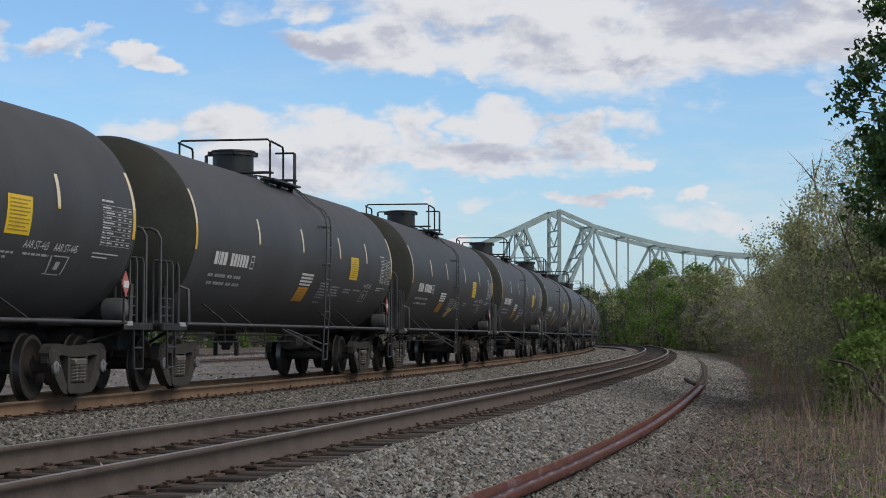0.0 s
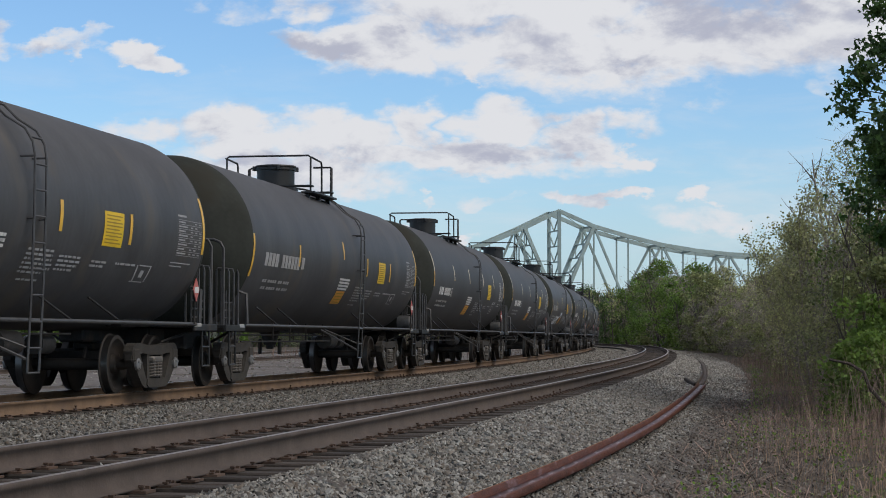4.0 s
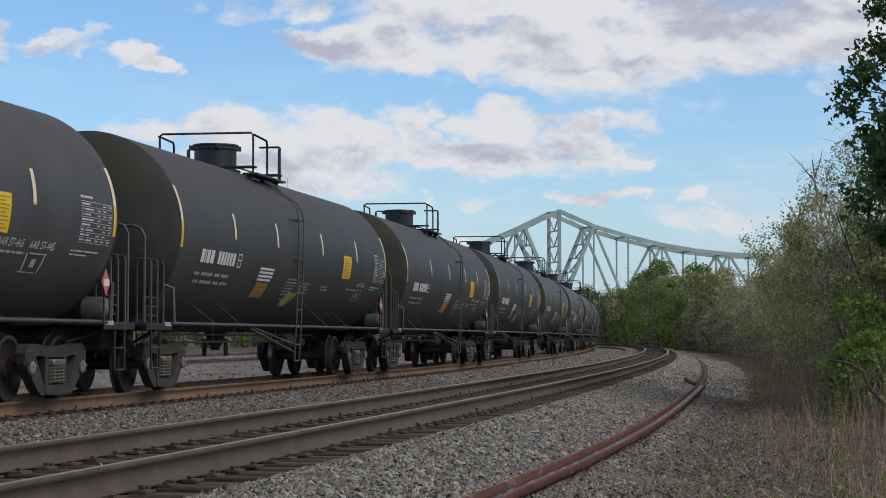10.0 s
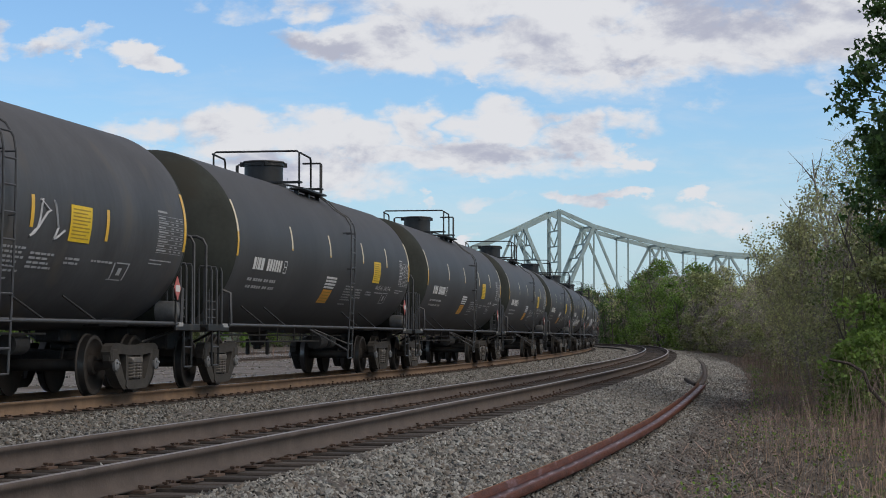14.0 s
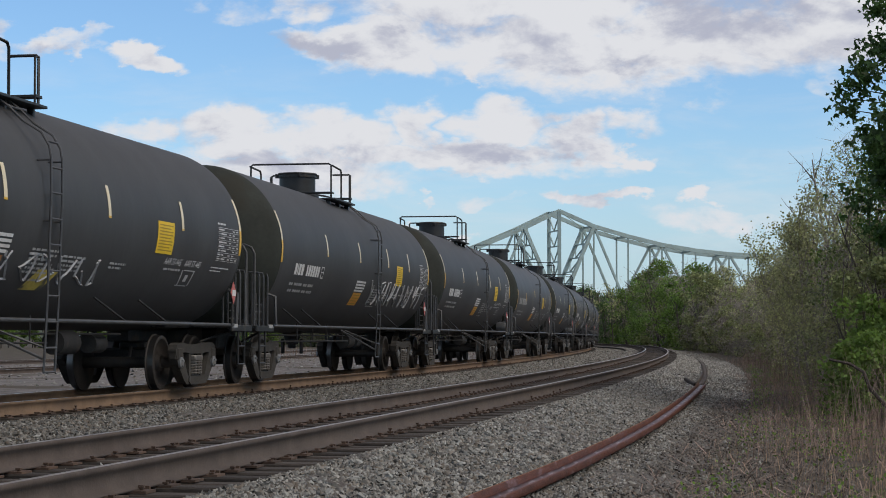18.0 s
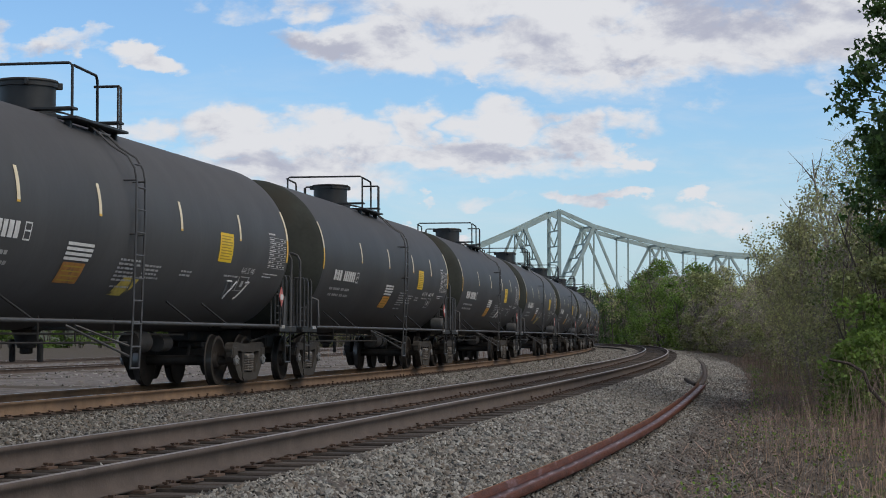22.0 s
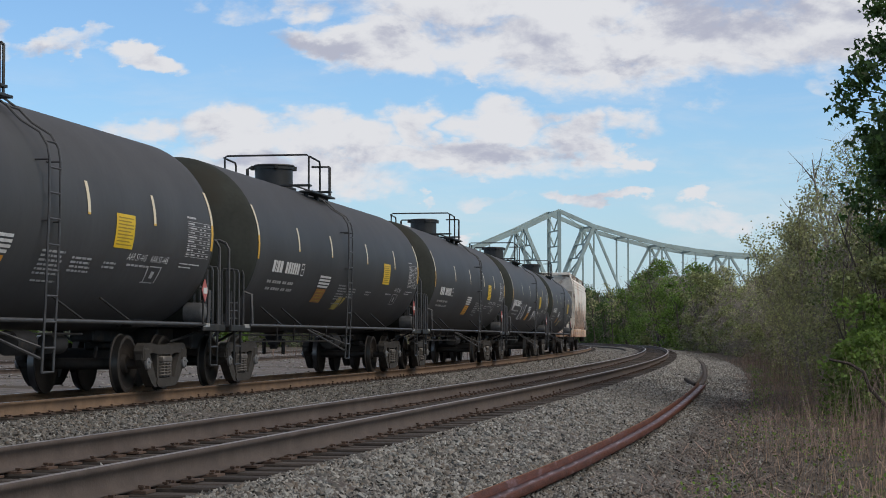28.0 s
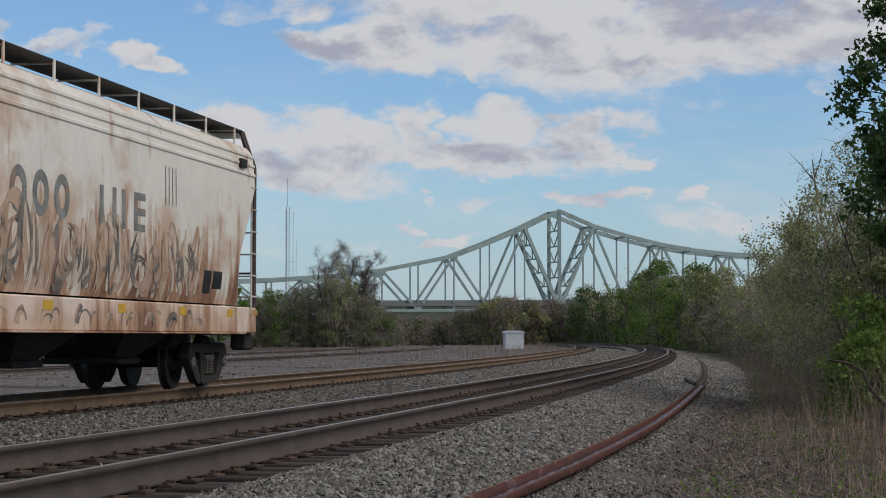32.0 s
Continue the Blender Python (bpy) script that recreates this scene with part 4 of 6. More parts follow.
def mark_car(car, variant, serial):
    """Markings that differ from car to car: bars for the letters and numbers, labels and placard."""
    rng = random.Random(1000 + serial)
    grey, fwd = variant == 1, variant == 2
    sh = Shape()
    if not grey:
        x = text_bars(sh, -6.9, -16.5, [0.17, 0.06, 0.17, 0.19], 8.5, 0.045)
        x = text_bars(sh, x + 0.20, -16.5, [0.15 + rng.uniform(-0.03, 0.02) for _ in range(6)], 8.5, 0.045)
        for dx in (0, 0.20):
            patch(sh, x + 0.12 + dx, x + 0.145 + dx, -17, -8, 0)
        for a in (-17, -12.5, -8.5):
            patch(sh, x + 0.12, x + 0.345, a, a + 0.8, 0, n=1)
    else:
        x = text_bars(sh, -7.2, -13, [0.2, 0.2, 0.2, 0.22], 9.5, 0.05)
        x = text_bars(sh, x + 0.22, -13, [0.19] * 6, 9.5, 0.05)
        patch(sh, x + 0.1, x + 0.32, -12, -3, 0)
    tagged(part("reporting_mark", sh, M["faded"] if grey else M["white"], car, "row of white stencilled characters"), kind="stuff")
    sh = Shape()
    for a in (-25, -30.5):
        text_bars(sh, -7.0 + (0.1 if a < -26 else 0), a, [0.13, 0.12, -0.05, 0.15, 0.14, 0.13, 0.12, -0.08, 0.13, 0.12, -0.05, 0.14, 0.12, 0.1], 2.2, 0.03)
    tagged(part("capacity_stencil", sh, M["faded"], car), kind="stuff")
    # four white lines above an orange label
    dx = rng.choice((0.0, 0.0, 0.0, 0.25, -0.2)) - 1.95 * fwd
    sh = Shape()
    for k in range(4):
        patch(sh, -1.0 + dx, -0.02 + dx - 0.06 * (k == 3), -14.5 - 2.7 * k - 1.7, -14.5 - 2.7 * k, 0, n=1)
    tagged(part("warning_text", sh, M["white"], car), kind="stuff")
    sh, ink = Shape(), Shape()
    patch(sh, -0.95 + dx, -0.12 + dx, -38, -25.5, 0)
    for k in range(4):
        patch(ink, -0.88 + dx, -0.2 + dx, -36.5 + 2.8 * k, -35.7 + 2.8 * k, 0, R_T + 0.010, n=1)
    lab = part("orange_label", sh, M["orange_old"] if fwd else M["orange"], car, "faded orange printed label" if fwd else "orange printed label")
    tagged(part("label_print", ink, M["ink"], lab), kind="stuff")
    dy = rng.choice((0.0, 0.0, 0.15, -0.3))
    sh, ink = Shape(), Shape()
    patch(sh, 3.50 + dy, 4.28 + dy, -14.5, 4.5, 0)
    for k in range(9):
        patch(ink, 3.57 + dy, 4.21 + dy - 0.1 * (k % 3 == 1), -12.8 + 1.85 * k, -12.1 + 1.85 * k, 0, R_T + 0.010, n=1)
    lab = part("yellow_label", sh, M["yellow"], car, "yellow printed label")
    tagged(part("label_print", ink, M["ink"], lab), kind="stuff")
    # rows of small stencil
    sh = Shape()

    def rows_of_words(x0, a0, lines, w, step=2.5):
        for k in range(lines):
            x, end = x0 + 0.03 * rng.random(), x0 + w * rng.uniform(0.7, 1.0)
            while x < end:
                d = rng.uniform(0.06, 0.22)
                patch(sh, x, min(x + d, end), a0 - step * k - 1.25, a0 - step * k, 0, n=1)
                x += d + 0.035
    rows_of_words(1.0 - 2.0 * fwd, -20, 6, 1.0)
    rows_of_words(2.1 - 2.0 * fwd, -22, 4, 0.9)
    rows_of_words(3.3 - 1.4 * fwd, -23, 2, 0.7)
    rows_of_words(1.1 - 2.0 * fwd, -37, 1, 0.9)
    rows_of_words(4.25, -22.8, 1, 1.0)
    patch(sh, 5.30, 5.85, -23.4, -22.7, 0, n=1)
    patch(sh, 5.18, 5.73, -33.8, -33.1, 0, n=1)
    patch(sh, 5.26, 5.31, -33.4, -23.0, 0, skew=-0.06)
    patch(sh, 5.78, 5.82, -33.4, -23.0, 0, skew=0.02)
    patch(sh, 5.45, 5.6, -30.5, -26.0, 0, n=2)
    tagged(part("small_stencil", sh, M["faded"], car), kind="stuff")
    if not grey:
        for x0 in (5.2, 4.2)[:1 + serial % 2]:
            if x0 not in M_TEXT:
                M_TEXT[x0] = words("AAR ST-445", x0, -20.5, 0.19)
            tagged(part("standard_stencil", M_TEXT[x0], None, car, "white stencilled words"), kind="stuff")
    # data panel
    sh = Shape()
    for k in range(9):
        a = 7.5 - 2.7 * k
        patch(sh, 6.75, 7.95, a - 0.28, a, 0, n=1)
        if k < 8:
            patch(sh, 6.78, 7.10 + 0.12 * (k % 2), a - 1.9, a - 1.0, 0, n=1)
            for j in range(3):
                if (k * 3 + j) % 5:
                    patch(sh, 7.36 + 0.22 * j, 7.48 + 0.22 * j, a - 1.9, a - 1.1, 0, n=1)
    patch(sh, 6.75, 7.2, 9.2, 10.4, 0, n=1)
    patch(sh, 6.6, 7.6, -19.4, -18.7, 0, n=1)
    patch(sh, 6.6, 7.2, -21.6, -20.9, 0, n=1)
    tagged(part("data_panel", sh, M["faded"] if grey else M["dim"], car, "white stencilled data table"), kind="stuff")
    # hazard placard on its holder by the platform
    sh = Shape().tube([(HALF - 1.62, -1.50, 1.10), (HALF - 1.62, -1.50, 1.52)], 0.018, 6).box((HALF - 1.62, -1.50, 1.62), (0.05, 0.03, 0.22), 0.005)
    hold = part("placard_holder", sh, M["black"], car)
    c = 0.155
    sh = Shape().slab([(HALF - 1.62 - c, 1.66), (HALF - 1.62, 1.66 - c * 1.25), (HALF - 1.62 + c, 1.66), (HALF - 1.62, 1.66 + c * 1.25)], -1.535, -1.52)
    part("placard", sh, M["red"], hold, "red diamond hazard placard")
    part("placard_number", Shape().box((HALF - 1.62, -1.538, 1.66), (0.20, 0.006, 0.10)), M["white"], hold)
    if rng.random() < 0.75:
        sh = Shape().lathe([(-0.20, 0.02), (-0.195, 0.10), (-0.16, 0.15), (-0.09, 0.175), (0.20, 0.18), (0.205, 0.15), (0.205, 0.02)], 20, "y", (HALF - 1.32, -1.30, 1.29))
        sh.lathe([(-0.215, 0.01), (-0.21, 0.035), (-0.18, 0.04)], 10, "y", (HALF - 1.28, -1.30, 1.26))
        part("brake_chamber", sh, M["chamber"], car, "dull grey rounded brake chamber", 40)
    if fwd:
        sh = Shape()
        patch(sh, -0.75, -0.05, -44, -31, 0, skew=0.25)
        part("yellow_smear", sh, M["smear"], car, "old yellow paint smeared under the stencils")


def scrawl(car, x0, x1, a0, a1, seed, material, letters=6):
    """Sprayed loops on the tank's side."""
    rng = random.Random(seed)
    sh = Shape()
    r = R_T + 0.004
    w = (x1 - x0) / letters
    for k in range(letters):
        pts = []
        cx = x0 + w * (k + 0.5)
        n = rng.randint(4, 6)
        anchors = [(cx + rng.uniform(-0.5, 0.5) * w, a0 + (a1 - a0) * (rng.random() if i % 2 else (0.05 if i % 4 else 0.95))) for i in range(n)]
        for i in range(n - 1):
            for t in np.linspace(0, 1, 6)[:-1]:
                s_ = t * t * (3 - 2 * t)
                x = anchors[i][0] + (anchors[i + 1][0] - anchors[i][0]) * t
                a = radians(anchors[i][1] + (anchors[i + 1][1] - anchors[i][1]) * s_)
                pts.append((x, -r * math.cos(a), ZC + r * math.sin(a)))
        sh.tube(pts, 0.020, 4)
    tagged(part("sprayed_scrawl", sh, material, car, "loose sprayed scrawl"), kind="stuff")


# ---- the covered hopper at the train's end ----
def build_hopper():
    car = new("covered_hopper")
    tagged(car, "rust-stained cream covered hopper with faded lettering and sprayed scrawls", "rail car")
    sec = [(1.45, 1.50), (1.60, 1.54), (1.9, 1.585), (2.4, 1.60), (3.0, 1.60), (3.6, 1.59), (3.78, 1.58), (3.80, 1.60), (3.84, 1.60), (3.86, 1.575), (3.95, 1.565), (3.97, 1.585), (4.01, 1.585), (4.03, 1.555),
           (4.12, 1.545), (4.14, 1.565), (4.18, 1.56), (4.20, 1.53), (4.33, 1.42), (4.48, 1.05), (4.55, 0.5), (4.57, 0.02)]

    def xe(z):
        return float(np.interp(z, [1.45, 1.7, 2.0, 2.5, 3.3, 3.6, 4.6], [7.30, 7.15, 7.05, 7.20, 7.95, 8.10, 8.10]))
    sh = Shape()
    k = len(sec)
    ring = [(-w, z) for z, w in sec] + [(w, z) for z, w in sec[::-1]]
    n = len(ring)
    nx = 13
    vs = []
    for i in range(nx):
        t = -1 + 2 * i / (nx - 1)
        vs += [(t * xe(z), y, z) for y, z in ring]
    fs, sl = [], []
    for i in range(nx - 1):
        for j in range(n - 1):
            fs.append((i * n + j, (i + 1) * n + j, (i + 1) * n + j + 1, i * n + j + 1)[::-1])
    sh.add([(x, y, z) for x, y, z in vs], fs)
    for i, flip in ((0, False), (nx - 1, True)):
        b = i * n
        fe = [(b + j, b + j + 1, b + n - 2 - j, b + n - 1 - j) for j in range(k - 1)]
        sh.add([], [])
        sh.f += [f[::-1] if flip else f for f in fe]
        sh.mi += [1] * len(fe)
    part("body", sh, [M["hop"], M["hop_end"]], car, "cream curved-side body streaked with rust", 35)
    for sy in (-1, 1):
        part("side_sill", Shape().box((0, sy * 1.53, 1.19), (16.5, 0.10, 0.46), 0.02), M["hop_low"], car, "rust-washed side sill")
        part("sill_flange", Shape().box((0, sy * 1.50, 0.95), (15.0, 0.22, 0.025), 0.006), M["hop"], car)
        # walkway along the roof on each side, with its posts
        part("roof_walk", Shape().box((0, sy * 1.02, 4.65), (16.4, 0.62, 0.04), 0.008), M["under"], car, "dark roof walkway")
        for i in range(10):
            x = -7.65 + 15.3 * i / 9
            part("walk_post", Shape().box((x, sy * 1.33, 4.50), (0.05, 0.03, 0.34), 0.006), M["hop"], car)
            part("walk_beam", Shape().box((x, sy * 1.0, 4.615), (0.04, 0.60, 0.03), 0.006), M["hop_end"], car)
    for i in range(4):
        x = -5.4 + 3.6 * i
        part("hatch", Shape().box((x, 0, 4.62), (3.3, 0.62, 0.10), 0.04), M["hop_end"], car)
    part("centre_sill", Shape().box((0, 0, 0.95), (16.2, 0.35, 0.34), 0.03), M["under"], car)
    for i in range(3):
        x = -4.1 + 4.1 * i
        sh = Shape()
        a, b = 1.9, 0.45
        vs = [(x - a, -1.45, 1.45), (x + a, -1.45, 1.45), (x + a, 1.45, 1.45), (x - a, 1.45, 1.45), (x - b, -0.55, 0.52), (x + b, -0.55, 0.52), (x + b, 0.55, 0.52), (x - b, 0.55, 0.52)]
        sh.add(vs, [(0, 1, 2, 3)[::-1], (4, 5, 6, 7), (0, 4, 5, 1)[::-1], (1, 5, 6, 2)[::-1], (2, 6, 7, 3)[::-1], (3, 7, 4, 0)[::-1]])
        part("discharge_hopper", sh, M["under"], car)
        part("outlet_gate", Shape().box((x, 0, 0.50), (1.1, 1.3, 0.10), 0.02), M["under"], car)
    part("air_reservoir", Shape().lathe([(5.5, 0.05), (5.52, 0.2), (6.3, 0.2), (6.32, 0.05)], 16, "x", (0, -0.7, 0.86)), M["under"], car, smooth=40)
    for sg in (-1, 1):
        part("end_sill", Shape().box((sg * 8.35, 0, 1.12), (0.22, 3.0, 0.40), 0.03), M["hop_low"], car)
        part("end_platform", Shape().box((sg * 7.6, 0, 1.32), (1.4, 2.9, 0.05), 0.01), M["hop_end"], car)
        part("coupler", coupler_shape(sg * 1.0).mesh("coupler", M["under"]), None, car, at=pose(-sg * (HALF - 8.75), 0, 0))
        for sy in (-1, 1):
            post = Shape().box((sg * 8.33, sy * 1.50, 2.55), (0.11, 0.08, 2.9), 0.015)
            post.tube([(sg * 8.33, sy * 1.50, 3.98), (sg * 8.27, sy * 1.36, 4.42), (sg * 8.2, sy * 1.30, 4.64)], 0.055, 4)
            part("corner_post", post, M["post"] if sg > 0 else M["hop_end"], car)
            sh = Shape()
            for z in (1.62, 2.0, 2.4, 2.8, 3.2, 3.6):
                sh.tube([(sg * 8.35, sy * 1.50, z), (sg * 8.40, sy * 1.10, z)], 0.016, 5)
                sh.tube([(sg * 8.33, sy * 1.56, z), (sg * 7.85, sy * 1.60, z)], 0.016, 5)
            sh.tube([(sg * 7.85, sy * 1.60, 1.3), (sg * 7.85, sy * 1.60, 3.3)], 0.018, 5)
            sh.tube([(sg * 8.40, sy * 1.10, 1.3), (sg * 8.40, sy * 1.10, 4.2)], 0.02, 5)
            part("end_ladder", sh, M["hop_end"], car)
            st = Shape().tube([(sg * 8.3, sy * 1.5, 1.0), (sg * 8.27, sy * 1.5, 0.48), (sg * 7.85, sy * 1.5, 0.48), (sg * 7.75, sy * 1.5, 1.0)], 0.02, 5)
            if sg < 0:
                part("sill_step", st, M["black"], car)
            part("reflective_stripe", Shape().box((sg * 8.1, sy * 1.585, 1.33), (0.42, 0.006, 0.09)), M["stripe_old"], car, "faded yellow reflective stripe")
            part("step_block", Shape().box((sg * 8.22, sy * 1.32, 0.81), (0.5, 0.3, 0.32), 0.04), M["under"], car)
        part("draft_gear_box", Shape().box((sg * 8.3, 0, 0.86), (0.5, 0.5, 0.5), 0.05), M["under"], car)
        part("air_hose", Shape().tube([(sg * 8.5, -0.3, 0.80), (sg * 8.65, -0.32, 0.55), (sg * 8.85, -0.3, 0.34), (sg * 9.0, -0.25, 0.42)], 0.025, 6), M["black"], car)
        for sy in (-1, 1):
            part("slope_brace", Shape().box((sg * 7.2, sy * 1.1, 2.3), (0.22, 0.12, 2.3), 0.02, Matrix.Rotation(-sg * 0.42, 3, "Y")), M["hop_end"], car)
        part("roof_end_beam", Shape().box((sg * 8.24, 0, 4.60), (0.08, 2.7, 0.14), 0.02), M["hop"], car)
        part("cross_bar", Shape().tube([(sg * 8.3, -1.5, 2.05), (sg * 8.3, 1.5, 2.05)], 0.02, 5), M["black"], car)
        part("bracing_plate", Shape().box((sg * 7.0, 0, 1.9), (0.06, 2.6, 1.1), 0.01), M["hop_end"], car)
        build_truck(car, sg * 6.95)
    part("vent_box", Shape().box((7.3, -1.60, 3.98), (0.35, 0.06, 0.16), 0.01), M["under"], car)

    # flat paint on the near side
    def side(x0, x1, z0, z1, sh, lean=0.0, lift=0.006, slot=0):
        zs = np.linspace(z0, z1, 4)
        ws = np.interp(zs, [s[0] for s in sec[:7]], [s[1] for s in sec[:7]])
        vs = []
        for i, (z, w) in enumerate(zip(zs, ws)):
            d = lean * i / 3
            vs += [(x0 + d, -w - lift, z), (x1 + d, -w - lift, z)]
        sh.add(vs, [(2 * i, 2 * i + 1, 2 * i + 3, 2 * i + 2) for i in range(3)], slot)
    sh = Shape()
    x = -7.0
    for w in (0.16,) * 8:
        side(x, x + w, 2.20, 2.46, sh)
        x += w + 0.07
    tagged(part("reporting_mark", sh, M["letter"], car, "row of dark stencilled characters"), kind="stuff")
    rng = random.Random(4)
    wz = [q[0] for q in sec[:7]]
    ww = [q[1] for q in sec[:7]]

    def stroke(sh, pts, w0, w1, lift=0.006, z_lo=1.46, z_hi=3.6, slot=0):
        """A flat painted stroke on the side, of varying width."""
        vs = []
        n = len(pts)
        for i, (x, z) in enumerate(pts):
            xa, za = pts[max(i - 1, 0)]
            xb, zb = pts[min(i + 1, n - 1)]
            d = math.hypot(xb - xa, zb - za) + 1e-6
            nx_, nz_ = -(zb - za) / d, (xb - xa) / d
            w = (w0 + (w1 - w0) * math.sin(math.pi * i / (n - 1))) * 0.5
            for sgn in (-1, 1):
                zz = min(max(z + sgn * nz_ * w, z_lo), z_hi)
                vs.append((x + sgn * nx_ * w, -float(np.interp(zz, wz, ww)) - lift, zz))
        sh.add(vs, [(2 * i, 2 * i + 1, 2 * i + 3, 2 * i + 2) for i in range(n - 1)], slot)

    sh = Shape()
    # the owner's lettering, as plain blocks and rings
    for x0 in (-2.66, -1.93, -1.20):
        stroke(sh, [(x0 + 0.20 * math.cos(t), 2.76 + 0.235 * math.sin(t)) for t in np.linspace(0, 2 * math.pi, 25)], 0.14, 0.14)
    for x0, w in ((0.20, 0.15), (0.72, 0.15), (1.10, 0.15), (1.62, 0.16)):
        side(x0, x0 + w, 2.46, 3.04, sh)
    for z in (2.46, 2.70, 2.93):
        side(1.785, 2.12, z, z + 0.11, sh)
    for k in range(4):
        side(3.05 + 0.17 * k, 3.085 + 0.17 * k, 2.95, 3.55, sh)
    tagged(part("faded_lettering", sh, M["letter"], car, "faded block lettering in grey"), kind="stuff")
    sh = Shape()
    for k in range(3):
        side(-6.9, -5.4 + 0.2 * k, 1.95 - 0.11 * k, 2.0 - 0.11 * k, sh)
        side(-4.6, -3.4, 2.42 - 0.2 * k, 2.46 - 0.2 * k, sh)
    tagged(part("small_stencil", sh, M["graff"], car), kind="stuff")
    sh = Shape()
    side(5.1, 5.5, 1.62, 2.0, sh)
    side(5.6, 6.1, 1.7, 2.0, sh)
    part("consolidated_stencil", sh, M["black"], car, "black stencilled data patch")
    for x in (-7.0, -4.2, -1.6, 1.2, 4.0, 6.6):
        part("yellow_reflector", Shape().box((x, -1.583, 1.30), (0.32, 0.006, 0.13)), M["stripe_y"], car)
    def ring(cx, cz, rx, rz, t0, t1, tilt, n=18):
        out = []
        for i in range(n):
            t = t0 + (t1 - t0) * i / (n - 1)
            x, z = rx * math.cos(t), rz * math.sin(t)
            out.append((cx + x + tilt * z, cz + z))
        return out

    # tall overlapping sprayed letters: a bleached fill, dark outlines of uneven width
    x = -6.6
    while x < 5.0:
        w = rng.uniform(0.55, 0.95)
        sh = Shape()
        cz, tilt = rng.uniform(1.98, 2.12), rng.uniform(-0.25, 0.35)
        kind = rng.randrange(4)
        top = rng.uniform(0.42, 0.62)
        for fx in (-0.24, 0.22):
            pts = [(x + fx * w + tilt * z + 0.07 * math.sin(5 * z + x), cz + z) for z in np.linspace(-0.5, top, 9)]
            stroke(sh, pts, 0.10, w * 0.30, 0.005)
        n_line = rng.randint(4, 6)
        for q in range(n_line):
            ox, oz = x + rng.uniform(-0.42, 0.42) * w, cz + rng.uniform(-0.36, 0.34)
            if kind in (0, 1):
                pts = ring(ox, oz, rng.uniform(0.12, 0.34), rng.uniform(0.16, 0.42), rng.uniform(0, 6.28), rng.uniform(7.5, 10.5), tilt)
            else:
                z0, z1 = sorted((rng.uniform(-0.5, -0.05), rng.uniform(0.1, top)))
                bow = rng.uniform(-0.22, 0.22)
                pts = [(ox + tilt * z + bow * math.sin(math.pi * (z - z0) / (z1 - z0)), cz + z) for z in np.linspace(z0, z1, 12)]
            stroke(sh, pts, 0.012, rng.choice((0.04, 0.06, 0.10, 0.18)), 0.008 + 0.001 * q, slot=1)
        if rng.random() < 0.6:
            ox, oz = x + rng.uniform(-0.3, 0.3), rng.uniform(1.56, 1.72)
            stroke(sh, [(ox + 0.16 * d, oz + 0.04 * math.sin(3 * d)) for d in np.linspace(-1, 1, 9)], 0.03, rng.uniform(0.12, 0.2), 0.014, slot=1)
        tagged(part("sprayed_letter", sh, [M["graff_fill"], M["graff"]], car, "tall bleached sprayed letter with smeared dark outlines"), kind="stuff")
        x += w * 0.82
    # arcs of the letters that run down over the sill
    for k in range(18):
        sh, ox = Shape(), -6.6 + 0.68 * k + rng.uniform(-0.2, 0.2)
        for q in range(rng.randint(1, 3)):
            rx, rz, t0 = rng.uniform(0.10, 0.30), rng.uniform(0.12, 0.30), rng.uniform(0.2, 1.2)
            wd, vs = rng.choice((0.015, 0.02, 0.06)), []
            cx = ox + rng.uniform(-0.2, 0.2)
            for t in np.linspace(t0, math.pi - 0.2, 11):
                c, d = math.cos(t), math.sin(t)
                vs += [(cx + (rx + wd) * c, -1.5855, 1.02 + min(0.38, (rz + wd) * d)), (cx + (rx - wd) * c, -1.5855, 1.02 + min(0.38, (rz - wd) * d))]
            sh.add(vs, [(2 * i, 2 * i + 1, 2 * i + 3, 2 * i + 2)[::-1] for i in range(10)])
        tagged(part("sprayed_scrawl", sh, M["graff"], car, "faint sprayed arcs on the sill"), kind="stuff")
    return car


# ---- the train ----
SPEED, FIRST = 23.08, 9.95
N_TANK = 38
# slack between the couplers: how far a car stands behind its even place
SLACK_AT = (-1, 0, 3, 7, 9, 12, 15, 17, 20, 22, 23, 25, 28, 31, 33, 35, 37, 38)
SLACK = (-0.2, -0.2, -0.13, 0.0, 0.22, 0.40, 0.30, 0.27, 0.28, 0.0, -0.08, 0.10, 0.20, 0.10, -0.18, -0.40, -0.45, -0.3)
OLD = (4, 5, 8, 16, 24)
FORWARD = (1, 2, 3, 9, 12, 14, 21, 26, 29, 34, 37)     # cars with the ladder further forward
SCRAWLS = {8: [(-4.6, -1.7, -40, -22), (3.9, 4.6, -38, -18)], 16: [(1.9, 3.3, -16, 4), (-3.0, -1.8, -28, -8)], 21: [(-4.5, 2.0, -38, -22)], 22: [(0.5, 7.6, -36, -12)],
           26: [(4.5, 6, -40, -26)], 36: [(-4.2, -2.2, -38, -12), (1.5, 4.0, -36, -20), (-7.6, -7.0, -24, -8)], 28: [(2, 3.5, -38, -28)]}


